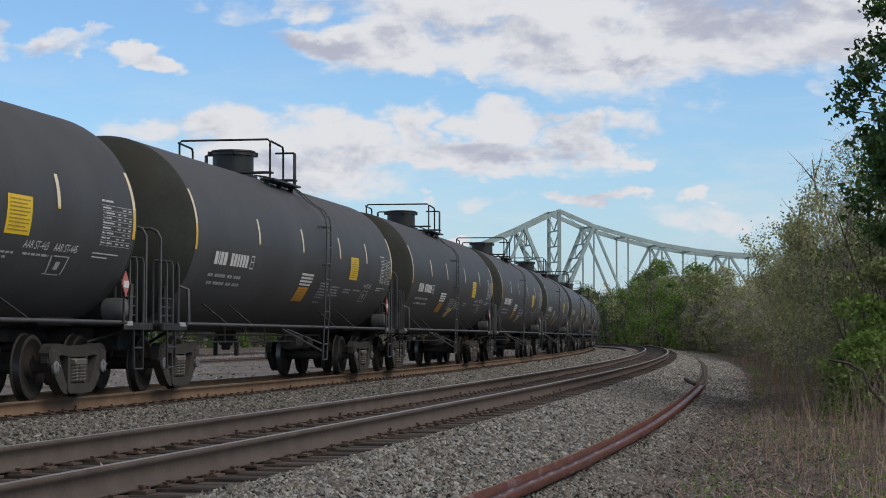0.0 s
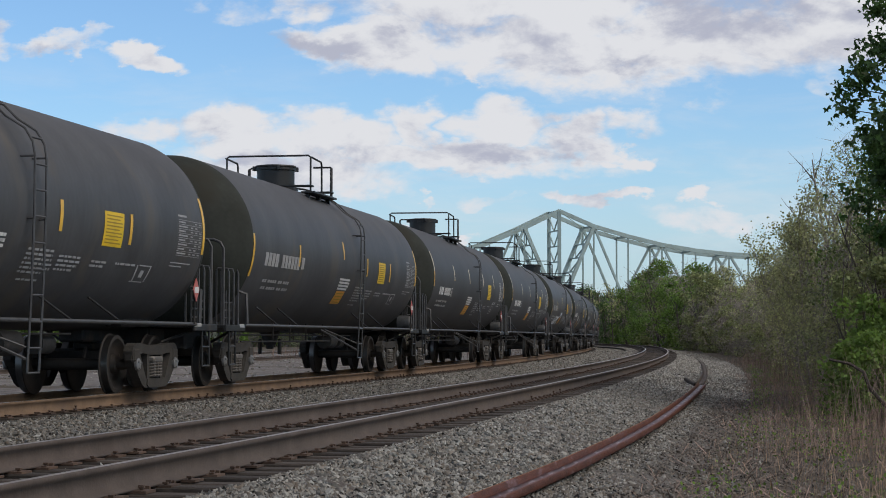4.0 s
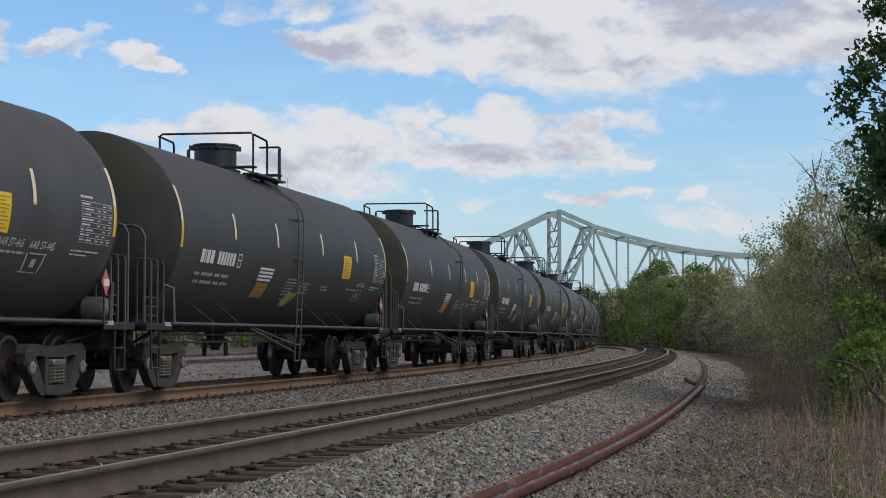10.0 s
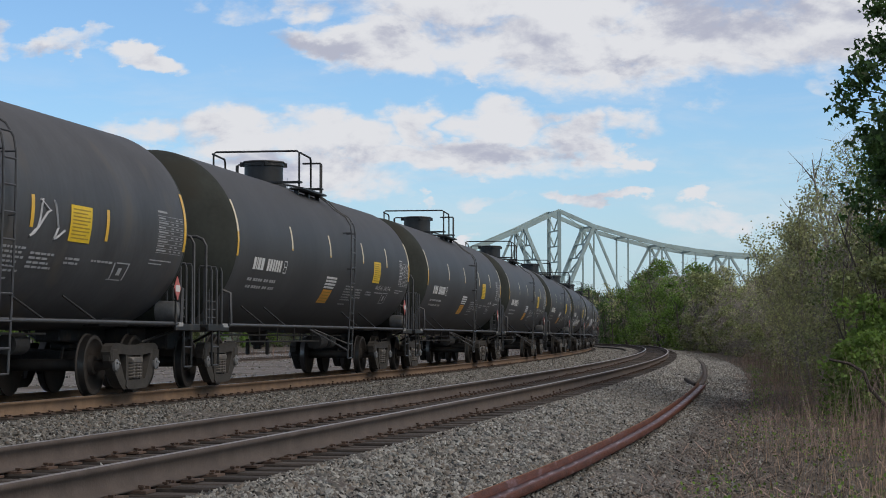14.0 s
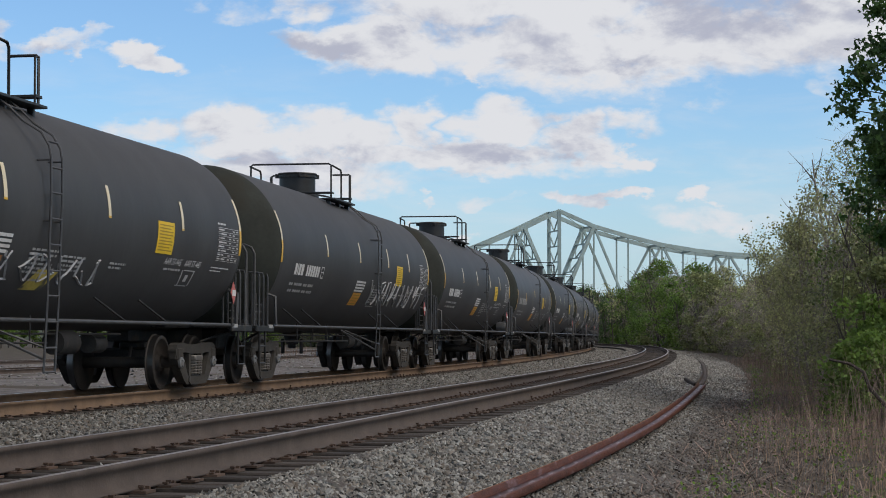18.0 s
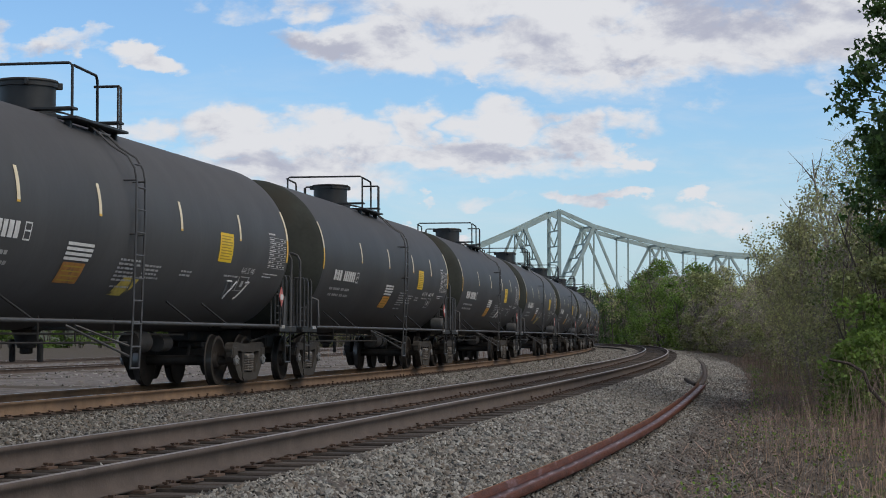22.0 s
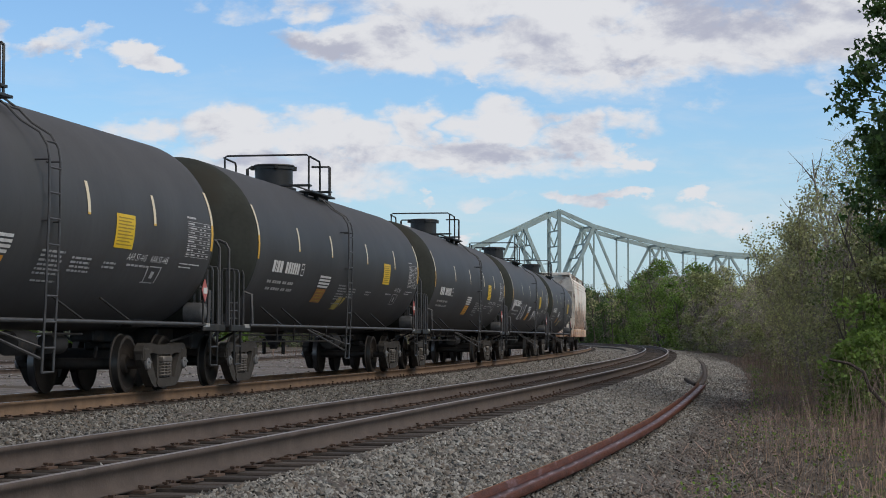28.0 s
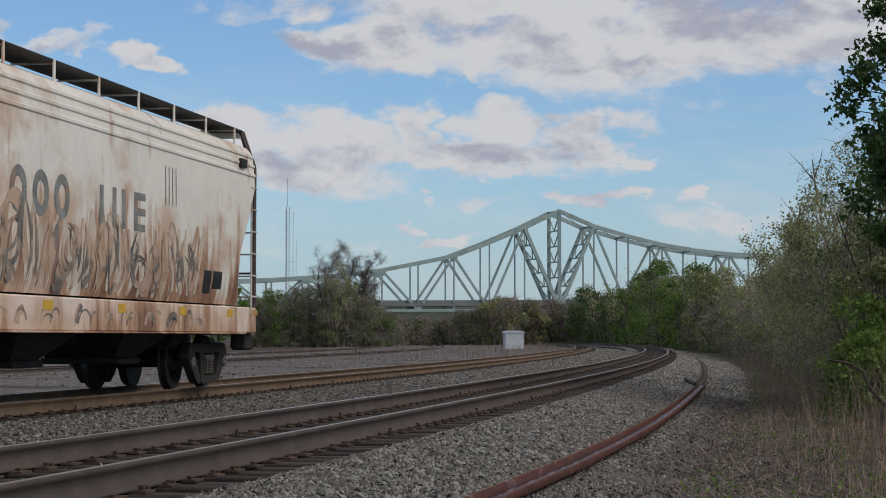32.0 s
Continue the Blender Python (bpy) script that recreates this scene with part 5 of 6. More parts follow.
def build_train():
    cars = []
    proto = [build_tank_car(0), build_tank_car(1), build_tank_car(2)]
    for n in range(-1, N_TANK):
        v = 1 if n in OLD else 2 if n in FORWARD else 0
        car = copy_thing(proto[v], pose(0, 0, 0))
        tagged(car, "grey weathered tank car with orange stripes and faded stencils" if v == 1 else "black tank car with pale stripes and a yellow paint smear" if v == 2 else "black tank car with pale stripes, stencils and a top guard rail", "tank car", "tank cars of the train")
        mark_car(car, v, n)
        if n in SCRAWLS:
            for k, (x0, x1, a0, a1) in enumerate(SCRAWLS[n]):
                scrawl(car, x0, x1, a0, a1, n + 100 * k, M["chalk"], max(2, int((x1 - x0) / 0.6)))
        cars.append((car, FIRST + n * CAR_L + HALF + float(np.interp(n, SLACK_AT, SLACK)), HALF - 2.30))
    for p in proto:
        for o in (*p.children_recursive, p):
            bpy.data.objects.remove(o)
    hop = build_hopper()
    cars.append((hop, FIRST + N_TANK * CAR_L + 8.75, 6.95))
    return cars


CARS = build_train()


def car_pose(s, half):
    x0, y0, _ = line(s - half, -GAUGE / 2)
    x1, y1, _ = line(s + half, -GAUGE / 2)
    return pose(float(x0 + x1) / 2, float(y0 + y1) / 2, 0, 0, 0, math.degrees(math.atan2(float(y1 - y0), float(x1 - x0))))


def way(t):
    """Metres that the train has run towards the camera after t seconds."""
    return SPEED * t


def motions():
    times = [0.5 * i for i in range(65)]
    for car, s, half in CARS:
        walk(car, [(t, car_pose(s - way(t), half)) for t in times])
        # the wheels roll while they are near
        wheels = [o for o in car.children_recursive if o.name.startswith("wheelset")]
        near = [k for k in range(0, 961) if -16 < s - way(k / 30) < 75]
        if not near:
            near = [0]
        k0, k1 = near[0], near[-1]
        for i, w in enumerate(wheels):
            base = w.matrix_basis.copy()
            rows = [(0.0, base)] if k0 > 0 else []
            turn = 0.0
            for k in range(k0, k1 + 1):
                turn = -86.0 * (k - k0)
                rows.append((k / 30, base @ pose(0, 0, 0, 0, turn, 0)))
            if k1 < 960:
                rows.append((32.0, base @ pose(0, 0, 0, 0, turn, 0)))
            if len(rows) == 1:
                rows.append((32.0, base))
            walk(w, rows)


# ---- plants ----
def leaf_mesh(name, centres, size, rng, material, spread=0.0, droop=0.0, lobed=False, thin=0.38, blade=False):
    """Many small leaves: a bent diamond at each centre."""
    c = np.asarray(centres, float)
    n = len(c)
    if spread:
        c = c + rng.normal(size=(n, 3)) * spread
    a = rng.normal(size=(n, 3))
    a[:, 2] -= droop
    a /= np.linalg.norm(a, axis=1)[:, None]
    b = np.cross(a, rng.normal(size=(n, 3)))
    b /= np.linalg.norm(b, axis=1)[:, None] + 1e-9
    nrm = np.cross(a, b)
    sz = (size * rng.uniform(0.6, 1.35, n))[:, None]
    if lobed:
        vs = []
        for ang, ln in ((-0.95, 0.8), (0.0, 1.0), (0.95, 0.8)):
            d = a * math.cos(ang) + b * math.sin(ang)
            e = -a * math.sin(ang) + b * math.cos(ang)
            o = c - a * sz * 0.3
            vs.append(np.stack([o, o + d * sz * 0.45 * ln + e * sz * 0.24, o + d * sz * ln + nrm * sz * 0.1, o + d * sz * 0.45 * ln - e * sz * 0.24], 1))
        v = np.concatenate(vs, 1).reshape(-1, 3)
        return big_mesh(name, v, np.arange(n * 3)[:, None] * 4 + np.arange(4)[None], material)
    if blade:
        v = np.stack([c - a * sz * 0.5 + b * sz * thin, c + a * sz * 0.62, c - a * sz * 0.5 - b * sz * thin], 1).reshape(-1, 3)
        return big_mesh(name, v, np.arange(n)[:, None] * 3 + np.arange(3)[None], material)
    v = np.stack([c - a * sz * 0.5, c + b * sz * thin + nrm * sz * 0.12, c + a * sz * 0.55, c - b * sz * thin + nrm * sz * 0.12], 1).reshape(-1, 3)
    f = (np.arange(n)[:, None] * 4 + np.arange(4)[None])
    return big_mesh(name, v, f, material)


def stem_mesh(name, segs, material, sides=5):
    """Tapered stems from rows of (p0, p1, r0, r1)."""
    vs, fs = [], []
    ang = [2 * math.pi * j / sides for j in range(sides)]
    for p0, p1, r0, r1 in segs:
        d = (p1 - p0)
        if d.length < 1e-5:
            continue
        d.normalize()
        ref = Vector((0, 0, 1)) if abs(d.z) < 0.9 else Vector((1, 0, 0))
        a = d.cross(ref).normalized()
        b = a.cross(d)
        k = len(vs)
        for p, r in ((p0, r0), (p1, r1)):
            vs += [p + r * (math.cos(t) * a + math.sin(t) * b) for t in ang]
        fs += [(k + j, k + (j + 1) % sides, k + sides + (j + 1) % sides, k + sides + j) for j in range(sides)]
    return big_mesh(name, vs, fs, material)


def grow(rng, base, height, lean, limbs, levels, spread, r0, start=0.25, up=0.5, twig_r=0.006):
    """A skeleton: the segments and the places where leaves sit."""
    segs, tips = [], []

    def shoot(p, d, length, r, lev):
        k = 5 if lev == 0 else 4
        pts = [p.copy()]
        for i in range(k):
            d = (d + Vector((rng.gauss(0, 0.12), rng.gauss(0, 0.12), rng.gauss(0.03, 0.06)))).normalized()
            p = p + d * (length / k)
            pts.append(p.copy())
            segs.append((pts[-2], pts[-1], r * (1 - 0.75 * i / k), r * (1 - 0.75 * (i + 1) / k)))
        if lev >= levels:
            tips.extend(pts[1:])
            return
        n = limbs if lev == 0 else max(2, limbs // 2)
        for i in range(n):
            f = start + (1 - start) * (i + rng.random()) / n if lev == 0 else 0.3 + 0.7 * rng.random()
            j = min(int(f * k), k - 1)
            q = pts[j].lerp(pts[j + 1], f * k - j)
            a = rng.uniform(0, 2 * math.pi)
            dd = (Vector((math.cos(a), math.sin(a), up)) * 0.8 + d * 0.35).normalized()
            ll = length * spread * (1.1 - 0.55 * f) * rng.uniform(0.7, 1.25)
            shoot(q, dd, ll, max(twig_r, r * 0.5 * (1 - 0.5 * f)), lev + 1)
        tips.append(pts[-1])
    shoot(Vector(base), Vector((lean[0], lean[1], 1)).normalized(), height, r0, 0)
    return segs, tips


def build_tree(name, x, y, height, seed, leaf, leaf_size, per_tip, label, bark="bark", limbs=9, levels=2, spread=0.45, r0=None, start=0.2, scatter=0.28, stems=1, up=0.5, z=-0.53, sides=4, category="tree", group="", lobed=False, twig_r=0.006, brush=0):
    rng = random.Random(seed)
    nr = np.random.default_rng(seed)
    thing = new(name)
    thing.matrix_basis = pose(x, y, z)
    segs, tips = [], []
    for k in range(stems):
        a = rng.uniform(0, 6.28)
        ln = 0.0 if stems == 1 else rng.uniform(0.1, 0.4)
        sg, tp = grow(rng, (0.3 * math.cos(a) * (stems > 1), 0.3 * math.sin(a) * (stems > 1), 0), height * rng.uniform(0.8, 1.0) / (1.0 + 0.15 * levels), (ln * math.cos(a), ln * math.sin(a)), limbs, levels, spread, r0 or height * 0.018, start, up, twig_r)
        segs += sg
        tips += tp
    part("trunk", stem_mesh("trunk", segs, M[bark], sides), None, thing)
    if per_tip > 0:
        c = np.array([tuple(t) for t in tips])
        k = max(1, int(per_tip))
        c = np.repeat(c, k, 0)
        part("crown", leaf_mesh("crown", c, leaf_size, nr, M[leaf], scatter, 0.5 if lobed else 0.0, lobed), None, thing)
    if brush:
        c = np.repeat(np.array([tuple(t) for t in tips]), brush, 0)
        tagged(part("brushwood", leaf_mesh("brushwood", c, 0.9, nr, M[bark], 0.3, -0.5, thin=0.022, blade=True), None, thing), kind="stuff")
    tagged(thing, label, category, group)
    return thing


def lobes(nr, height, radius, n_lobes, leaves, base=0.02, bulge=0.4):
    """Leaf places of a ragged crown: many rounded clumps round a stem."""
    f = base + (1 - base) * nr.random(n_lobes) ** 0.9
    prof = np.where(f < bulge, 0.75 + 0.25 * f / bulge, np.sqrt(np.clip(1 - ((f - bulge) / (1 - bulge)) ** 2, 0.02, 1)))
    a = nr.uniform(0, 2 * np.pi, n_lobes)
    r = radius * prof * np.sqrt(nr.uniform(0.1, 1.0, n_lobes))
    c = np.stack([r * np.cos(a), r * np.sin(a), f * height * 0.95], 1)
    lr = radius * nr.uniform(0.18, 0.42, n_lobes)
    idx = nr.integers(0, n_lobes, leaves)
    d = nr.normal(size=(leaves, 3))
    d /= np.linalg.norm(d, axis=1)[:, None]
    p = c[idx] + d * (lr[idx] * nr.uniform(0.55, 1.1, leaves))[:, None] * np.array([1, 1, 0.8])
    p[:, 2] = np.maximum(p[:, 2], 0.02)
    return p


def build_bush(name, x, y, height, radius, seed, leaf, leaf_size, leaves, label, bark="bark", n_lobes=16, stems=4, twig=0, twigs=0, category="tree", group="", base=0.02, bulge=0.4, fine=True, brush="twig"):
    rng, nr = random.Random(seed), np.random.default_rng(seed)
    thing = new(name)
    thing.matrix_basis = pose(x, y, -0.53)
    segs = []
    for k in range(stems):
        a = rng.uniform(0, 6.28)
        ln = rng.uniform(0.05, 0.3) * radius / max(height, 0.1) * 2
        sg, _ = grow(rng, (0.2 * math.cos(a), 0.2 * math.sin(a), 0), height * rng.uniform(0.7, 1.0), (ln * math.cos(a), ln * math.sin(a)), 5 + twig, 1, 0.32, 0.012 * height, 0.2, 0.9)
        segs += sg
    part("trunk", stem_mesh("trunk", segs, M[bark], 3), None, thing)
    part("crown", leaf_mesh("crown", lobes(nr, height, radius, n_lobes, leaves, base, bulge), leaf_size, nr, M[leaf], blade=fine, thin=0.45 if fine else 0.38), None, thing)
    if twigs:
        tagged(part("brushwood", leaf_mesh("brushwood", lobes(nr, height * 1.04, radius * 1.08, n_lobes, twigs, base, bulge), 5 * leaf_size ** 0.9, nr, M[brush], thin=0.018 + 0.0006 / leaf_size * 0.2, droop=-0.6, blade=True), None, thing), kind="stuff")
    return tagged(thing, label, category, group)


LABEL = {"leaf_pale": "bare spring shrub with pale opening buds", "leaf_mid": "olive green shrub in young leaf", "leaf_green": "fresh green bush in full leaf", "leaf_dark": "dark green bush in full leaf"}


def hedge_top(x, y):
    """Height of the hedge's top at a place, rising from the bend towards the maples."""
    b = math.degrees(math.atan2(x, y))
    lift = np.interp(b, [4.2, 5.0, 5.9, 6.8, 7.8, 8.8, 9.5, 9.9, 10.5, 11.3, 12.1, 13.2, 16], [1.6, 1.86, 2.24, 2.44, 2.2, 2.0, 2.25, 2.6, 2.9, 3.2, 3.7, 4.2, 4.5])
    return math.tan(radians(float(lift))) * math.hypot(x, y) + 1.4


def build_maple(x, y, height, seed, wide, sprays):
    """A maple: sprays of large lobed leaves at the ends of thin limbs, in a crown that narrows upwards."""
    rng, nr = random.Random(seed), np.random.default_rng(seed)
    thing = new("maple_tree")
    thing.matrix_basis = pose(x, y, -0.53)
    trunk = [Vector((0.12 * math.sin(k * 1.3 + seed), 0.12 * math.cos(k * 1.7), height * 0.95 * k / 8)) for k in range(9)]
    segs = [(trunk[k], trunk[k + 1], 0.17 * (1 - k / 9), 0.17 * (1 - (k + 1) / 9)) for k in range(8)]
    centres = []
    for k in range(sprays):
        z = height * (0.22 + 0.78 * rng.random() ** 1.15)
        reach = wide * float(np.interp(z, [0, 2.2, 3.3, 4.2, 5.2, 6.0, 6.8, 7.8, 9.5, height], [1.0, 1.3, 1.8, 2.45, 2.7, 2.6, 2.35, 2.05, 1.5, 0.3]))
        r, a = reach * math.sqrt(rng.uniform(0.12, 1.0)), rng.uniform(0, 2 * math.pi)
        tip = Vector((r * math.cos(a), r * math.sin(a), z))
        f = max(0.0, (z - 0.5 * r) / (height * 0.95)) * 8
        i = min(int(f), 7)
        foot = trunk[i].lerp(trunk[i + 1], min(f - i, 1.0))
        mid = foot.lerp(tip, 0.55) + Vector((0, 0, 0.15 * r))
        segs += [(foot, mid, 0.030, 0.018), (mid, tip, 0.018, 0.007)]
        n = rng.randint(35, 105)
        size = rng.uniform(0.13, 0.25)
        centres.append(np.array(tip) + nr.normal(size=(n, 3)) * np.array([size, size, size * 0.55]))
        if rng.random() < 0.5:
            centres.append(np.array(mid) + nr.normal(size=(12, 3)) * 0.22)
    part("trunk", stem_mesh("trunk", segs, M["bark"], 5), None, thing)
    part("crown", leaf_mesh("crown", np.concatenate(centres), 0.115, nr, M["leaf_dark"], 0.0, 0.6, True), None, thing)
    tagged(thing, "tall dark green maple at the edge of the track", "tree")


def build_plants():
    rng = random.Random(77)
    # the maples at the edge of the wood
    for x, y, h, sd, wide in ((10.26, 36.0, 11.5, 3, 1.0), (12.9, 43.0, 12.5, 5, 1.0), (12.6, 40.5, 10.5, 8, 1.0)):
        build_maple(x, y, h, sd, wide, 300 if y < 38 else 150)
    for x, y, h, r, leaf in ((6.95, 30.5, 1.5, 0.8, "leaf_green"), (7.5, 33.0, 2.2, 0.9, "leaf_green"), (8.5, 33.0, 2.6, 1.1, "leaf_green"), (9.3, 34.5, 3.6, 1.3, "leaf_mid"), (9.6, 39.0, 4.6, 1.5, "leaf_mid"), (10.1, 43.0, 5.6, 1.6, "leaf_green"), (7.9, 34.5, 3.0, 1.0, "leaf_mid"), (8.3, 29.5, 1.9, 0.9, "leaf_green"), (9.2, 31.0, 2.6, 1.1, "leaf_mid"), (9.6, 37.0, 2.6, 1.3, "leaf_green")):
        build_bush("bush", x, y, h, r, int(x * 100), leaf, 0.085, 3600, LABEL[leaf] + " under the maples", n_lobes=26, category="shrub", group="bushes under the maples", fine=False)
    for x, y, h, leaf in ((9.3, 47, 4.6, "leaf_pale"), (8.2, 38.5, 3.2, "leaf_pale"), (9.1, 41.5, 4.2, "leaf_mid")):
        build_bush("bush", x, y, h, 1.25, int(x * 50 + y), leaf, 0.06, 1700, "tall thin shrub in yellow-green bud", "pale_bark", n_lobes=30, stems=3, twigs=350, category="shrub", group="bushes under the maples")
    # hedge rows along the line
    s = 30.0
    while s < 200:
        for row, (u0, u1, hh) in enumerate(((5.8, 6.9, 0.5), (7.0, 9.0, 0.8), (9.4, 13.0, 1.0))):
            u = OFF + rng.uniform(u0, u1)
            x, y, _ = line(s + rng.uniform(-1.5, 1.5), u)
            x, y = float(x), float(y)
            h = min(8.5, hedge_top(x, y)) * hh * rng.uniform(0.78, 1.0)
            b = math.degrees(math.atan2(x, y))
            kinds = ("leaf_pale", "leaf_mid", "leaf_mid") if row == 0 else ("leaf_green", "leaf_green", "leaf_mid") if b < 7.6 else ("leaf_pale", "leaf_pale", "leaf_mid") if b < 11.2 else ("leaf_green", "leaf_mid", "leaf_green")
            leaf = rng.choice(kinds)
            n = int({"leaf_pale": 1000, "leaf_mid": 1800, "leaf_green": 2500}[leaf] * (1.7 if s < 75 else 1.0))
            build_bush("shrub", x, y, h, 1.0 + 0.22 * h, rng.randint(0, 99999), leaf, 0.040 + s * 0.0009, n, LABEL[leaf], "pale_bark", n_lobes=24, stems=4, twig=3, twigs=720 if leaf == "leaf_pale" else 380, category="shrub", group="shrubs beside the line")
        s += 3.3 if s < 80 else 5.0
    for x, y, h, r in ((11.0, 52, 6.6, 1.5), (11.6, 55, 7.2, 1.6), (12.6, 58, 7.8, 1.7), (12.2, 62, 6.4, 1.6), (12.9, 54, 8.4, 1.7), (13.4, 56, 8.8, 1.8)):
        build_bush("tree", x, y, h, r, int(x * 77 + y), "leaf_mid" if x > 12.5 else "leaf_pale", 0.07, 1800, "tall thin tree in yellow-green bud", "pale_bark", n_lobes=34, stems=3, twig=4, twigs=300, group="trees behind the hedge")
    # slender saplings that stand above the hedge
    for x, y, h in ((9.3, 49, 6.4), (9.9, 52, 6.9), (10.4, 56, 6.6), (10.9, 60, 6.0), (12.0, 66, 6.0), (13.0, 72, 6.2), (9.0, 46, 5.6), (14.6, 84, 6.4)):
        build_tree("sapling", x, y, h, int(x * 10 + y), "leaf_pale", 0.07, 3, "slender bare sapling with pale opening buds", bark="pale_bark", limbs=18, levels=2, spread=0.30, r0=0.035, start=0.2, scatter=0.15, up=1.1, sides=4)
    # green trees where the line bends away
    for k in range(34):
        s = 185 + 4.6 * k
        x, y, _ = line(s, OFF + rng.uniform(4.5, 13))
        x, y = float(x), float(y)
        b = math.degrees(math.atan2(x, y))
        leaf = "leaf_dark" if b < 5.3 else rng.choice(("leaf_green", "leaf_green", "leaf_green", "leaf_mid")) if b < 8 else rng.choice(("leaf_mid", "leaf_pale"))
        h = min(11.5, hedge_top(x, y)) * rng.uniform(0.75, 1.0)
        build_bush("tree", x, y, h, 2.2 + 0.12 * h, 300 + k, leaf, 0.25, 4200, {"leaf_dark": "broad dark green tree", "leaf_green": "broad tree in fresh spring green", "leaf_mid": "broad olive green tree", "leaf_pale": "thin grey-brown tree in bud"}[leaf], n_lobes=26, twigs=260, group="trees at the bend")
    # the wood across the far side of the bend
    x = -12.0
    while x < 34:
        for row in (0, 1):
            y = 352 + 16 * row + rng.uniform(-6, 6)
            b = math.degrees(math.atan2(x, y))
            h = float(np.interp(b, [-2.0, -1.6, -0.2, 0.3, 1.1, 1.5, 2.7, 3.6, 4.2], [5.4, 5.2, 5.4, 6.6, 7.4, 9.8, 10.0, 8.0, 8.2])) * rng.uniform(0.8, 1.0)
            leaf = rng.choice(("leaf_haze", "leaf_haze", "leaf_green", "leaf_pale"))
            bare = rng.random() < 0.4
            build_bush("tree", x + rng.uniform(-0.8, 0.8), y, h, 2.6, 500 + int(x * 13) + row * 7000, leaf, 0.32, 900 if bare else 2600, "distant half-bare tree with brown twigs" if bare else "distant tree in spring leaf", n_lobes=30, twigs=1300 if bare else 500, group="trees across the bend", brush="far_twig")
        x += 2.5
    for x, y, h in ((11.5, 345, 11.5), (13.0, 350, 10.5), (24, 300, 12.5), (26, 290, 12)):
        build_tree("bare_tree", x, y, h, int(h * 10 + x), "leaf_pale", 0.25, 1, "thin bare tree among the wood", limbs=14, levels=2, spread=0.36, start=0.3, r0=0.12, up=0.9, sides=3, twig_r=0.02)
    # the clump beyond the yard
    for k in range(26):
        x = -30.0 + 0.87 * k + rng.uniform(-0.5, 0.5)
        top = float(np.interp(x, [-30, -24, -18.5, -16.3, -15, -12, -9.5], [9.6, 9.2, 10.4, 12.2, 12.4, 10.4, 6.5]))
        leaf = "leaf_haze" if -18 < x < -14.5 else rng.choice(("leaf_haze", "leaf_haze", "leaf_mid", "leaf_green"))
        build_bush("tree", x, 288 + (k % 3) * 5 + rng.uniform(-3, 3), top * rng.uniform(0.72, 1.0), 2.3, 700 + k, leaf, 0.17, 3600, "dense bush in spring leaf beyond the yard", n_lobes=40, stems=2, twigs=900, brush="far_twig", group="bushes beyond the yard")
    for x, y, h in ((-13.4, 292, 22.0), (-15.0, 295, 21.0), (-18.0, 294, 20.5), (-11.6, 296, 19.5), (-16.4, 290, 18.0)):
        build_tree("bare_tree", x, y, h, int(h * 10), "leaf_pale", 0.2, 0, "bare tree with dark twigs", limbs=11, levels=3, spread=0.40, start=0.40, r0=0.20, up=0.75, sides=3, twig_r=0.022, brush=1)
    build_bush("tree", -16.0, 284, 13.2, 2.7, 990, "leaf_pale", 0.18, 3200, "tall brown twiggy bush beyond the yard", n_lobes=40, stems=3, twigs=1600, group="bushes beyond the yard", bulge=0.15)
    for k in range(22):
        x = -78 + 2.3 * k + rng.uniform(-1, 1)
        build_bush("tree", x, 265 + rng.uniform(-10, 10), rng.uniform(6, 9), 2.2, 800 + k, rng.choice(("leaf_mid", "leaf_green")), 0.30, 2000, "dense bush in spring leaf beyond the yard", n_lobes=18, group="bushes beyond the yard")


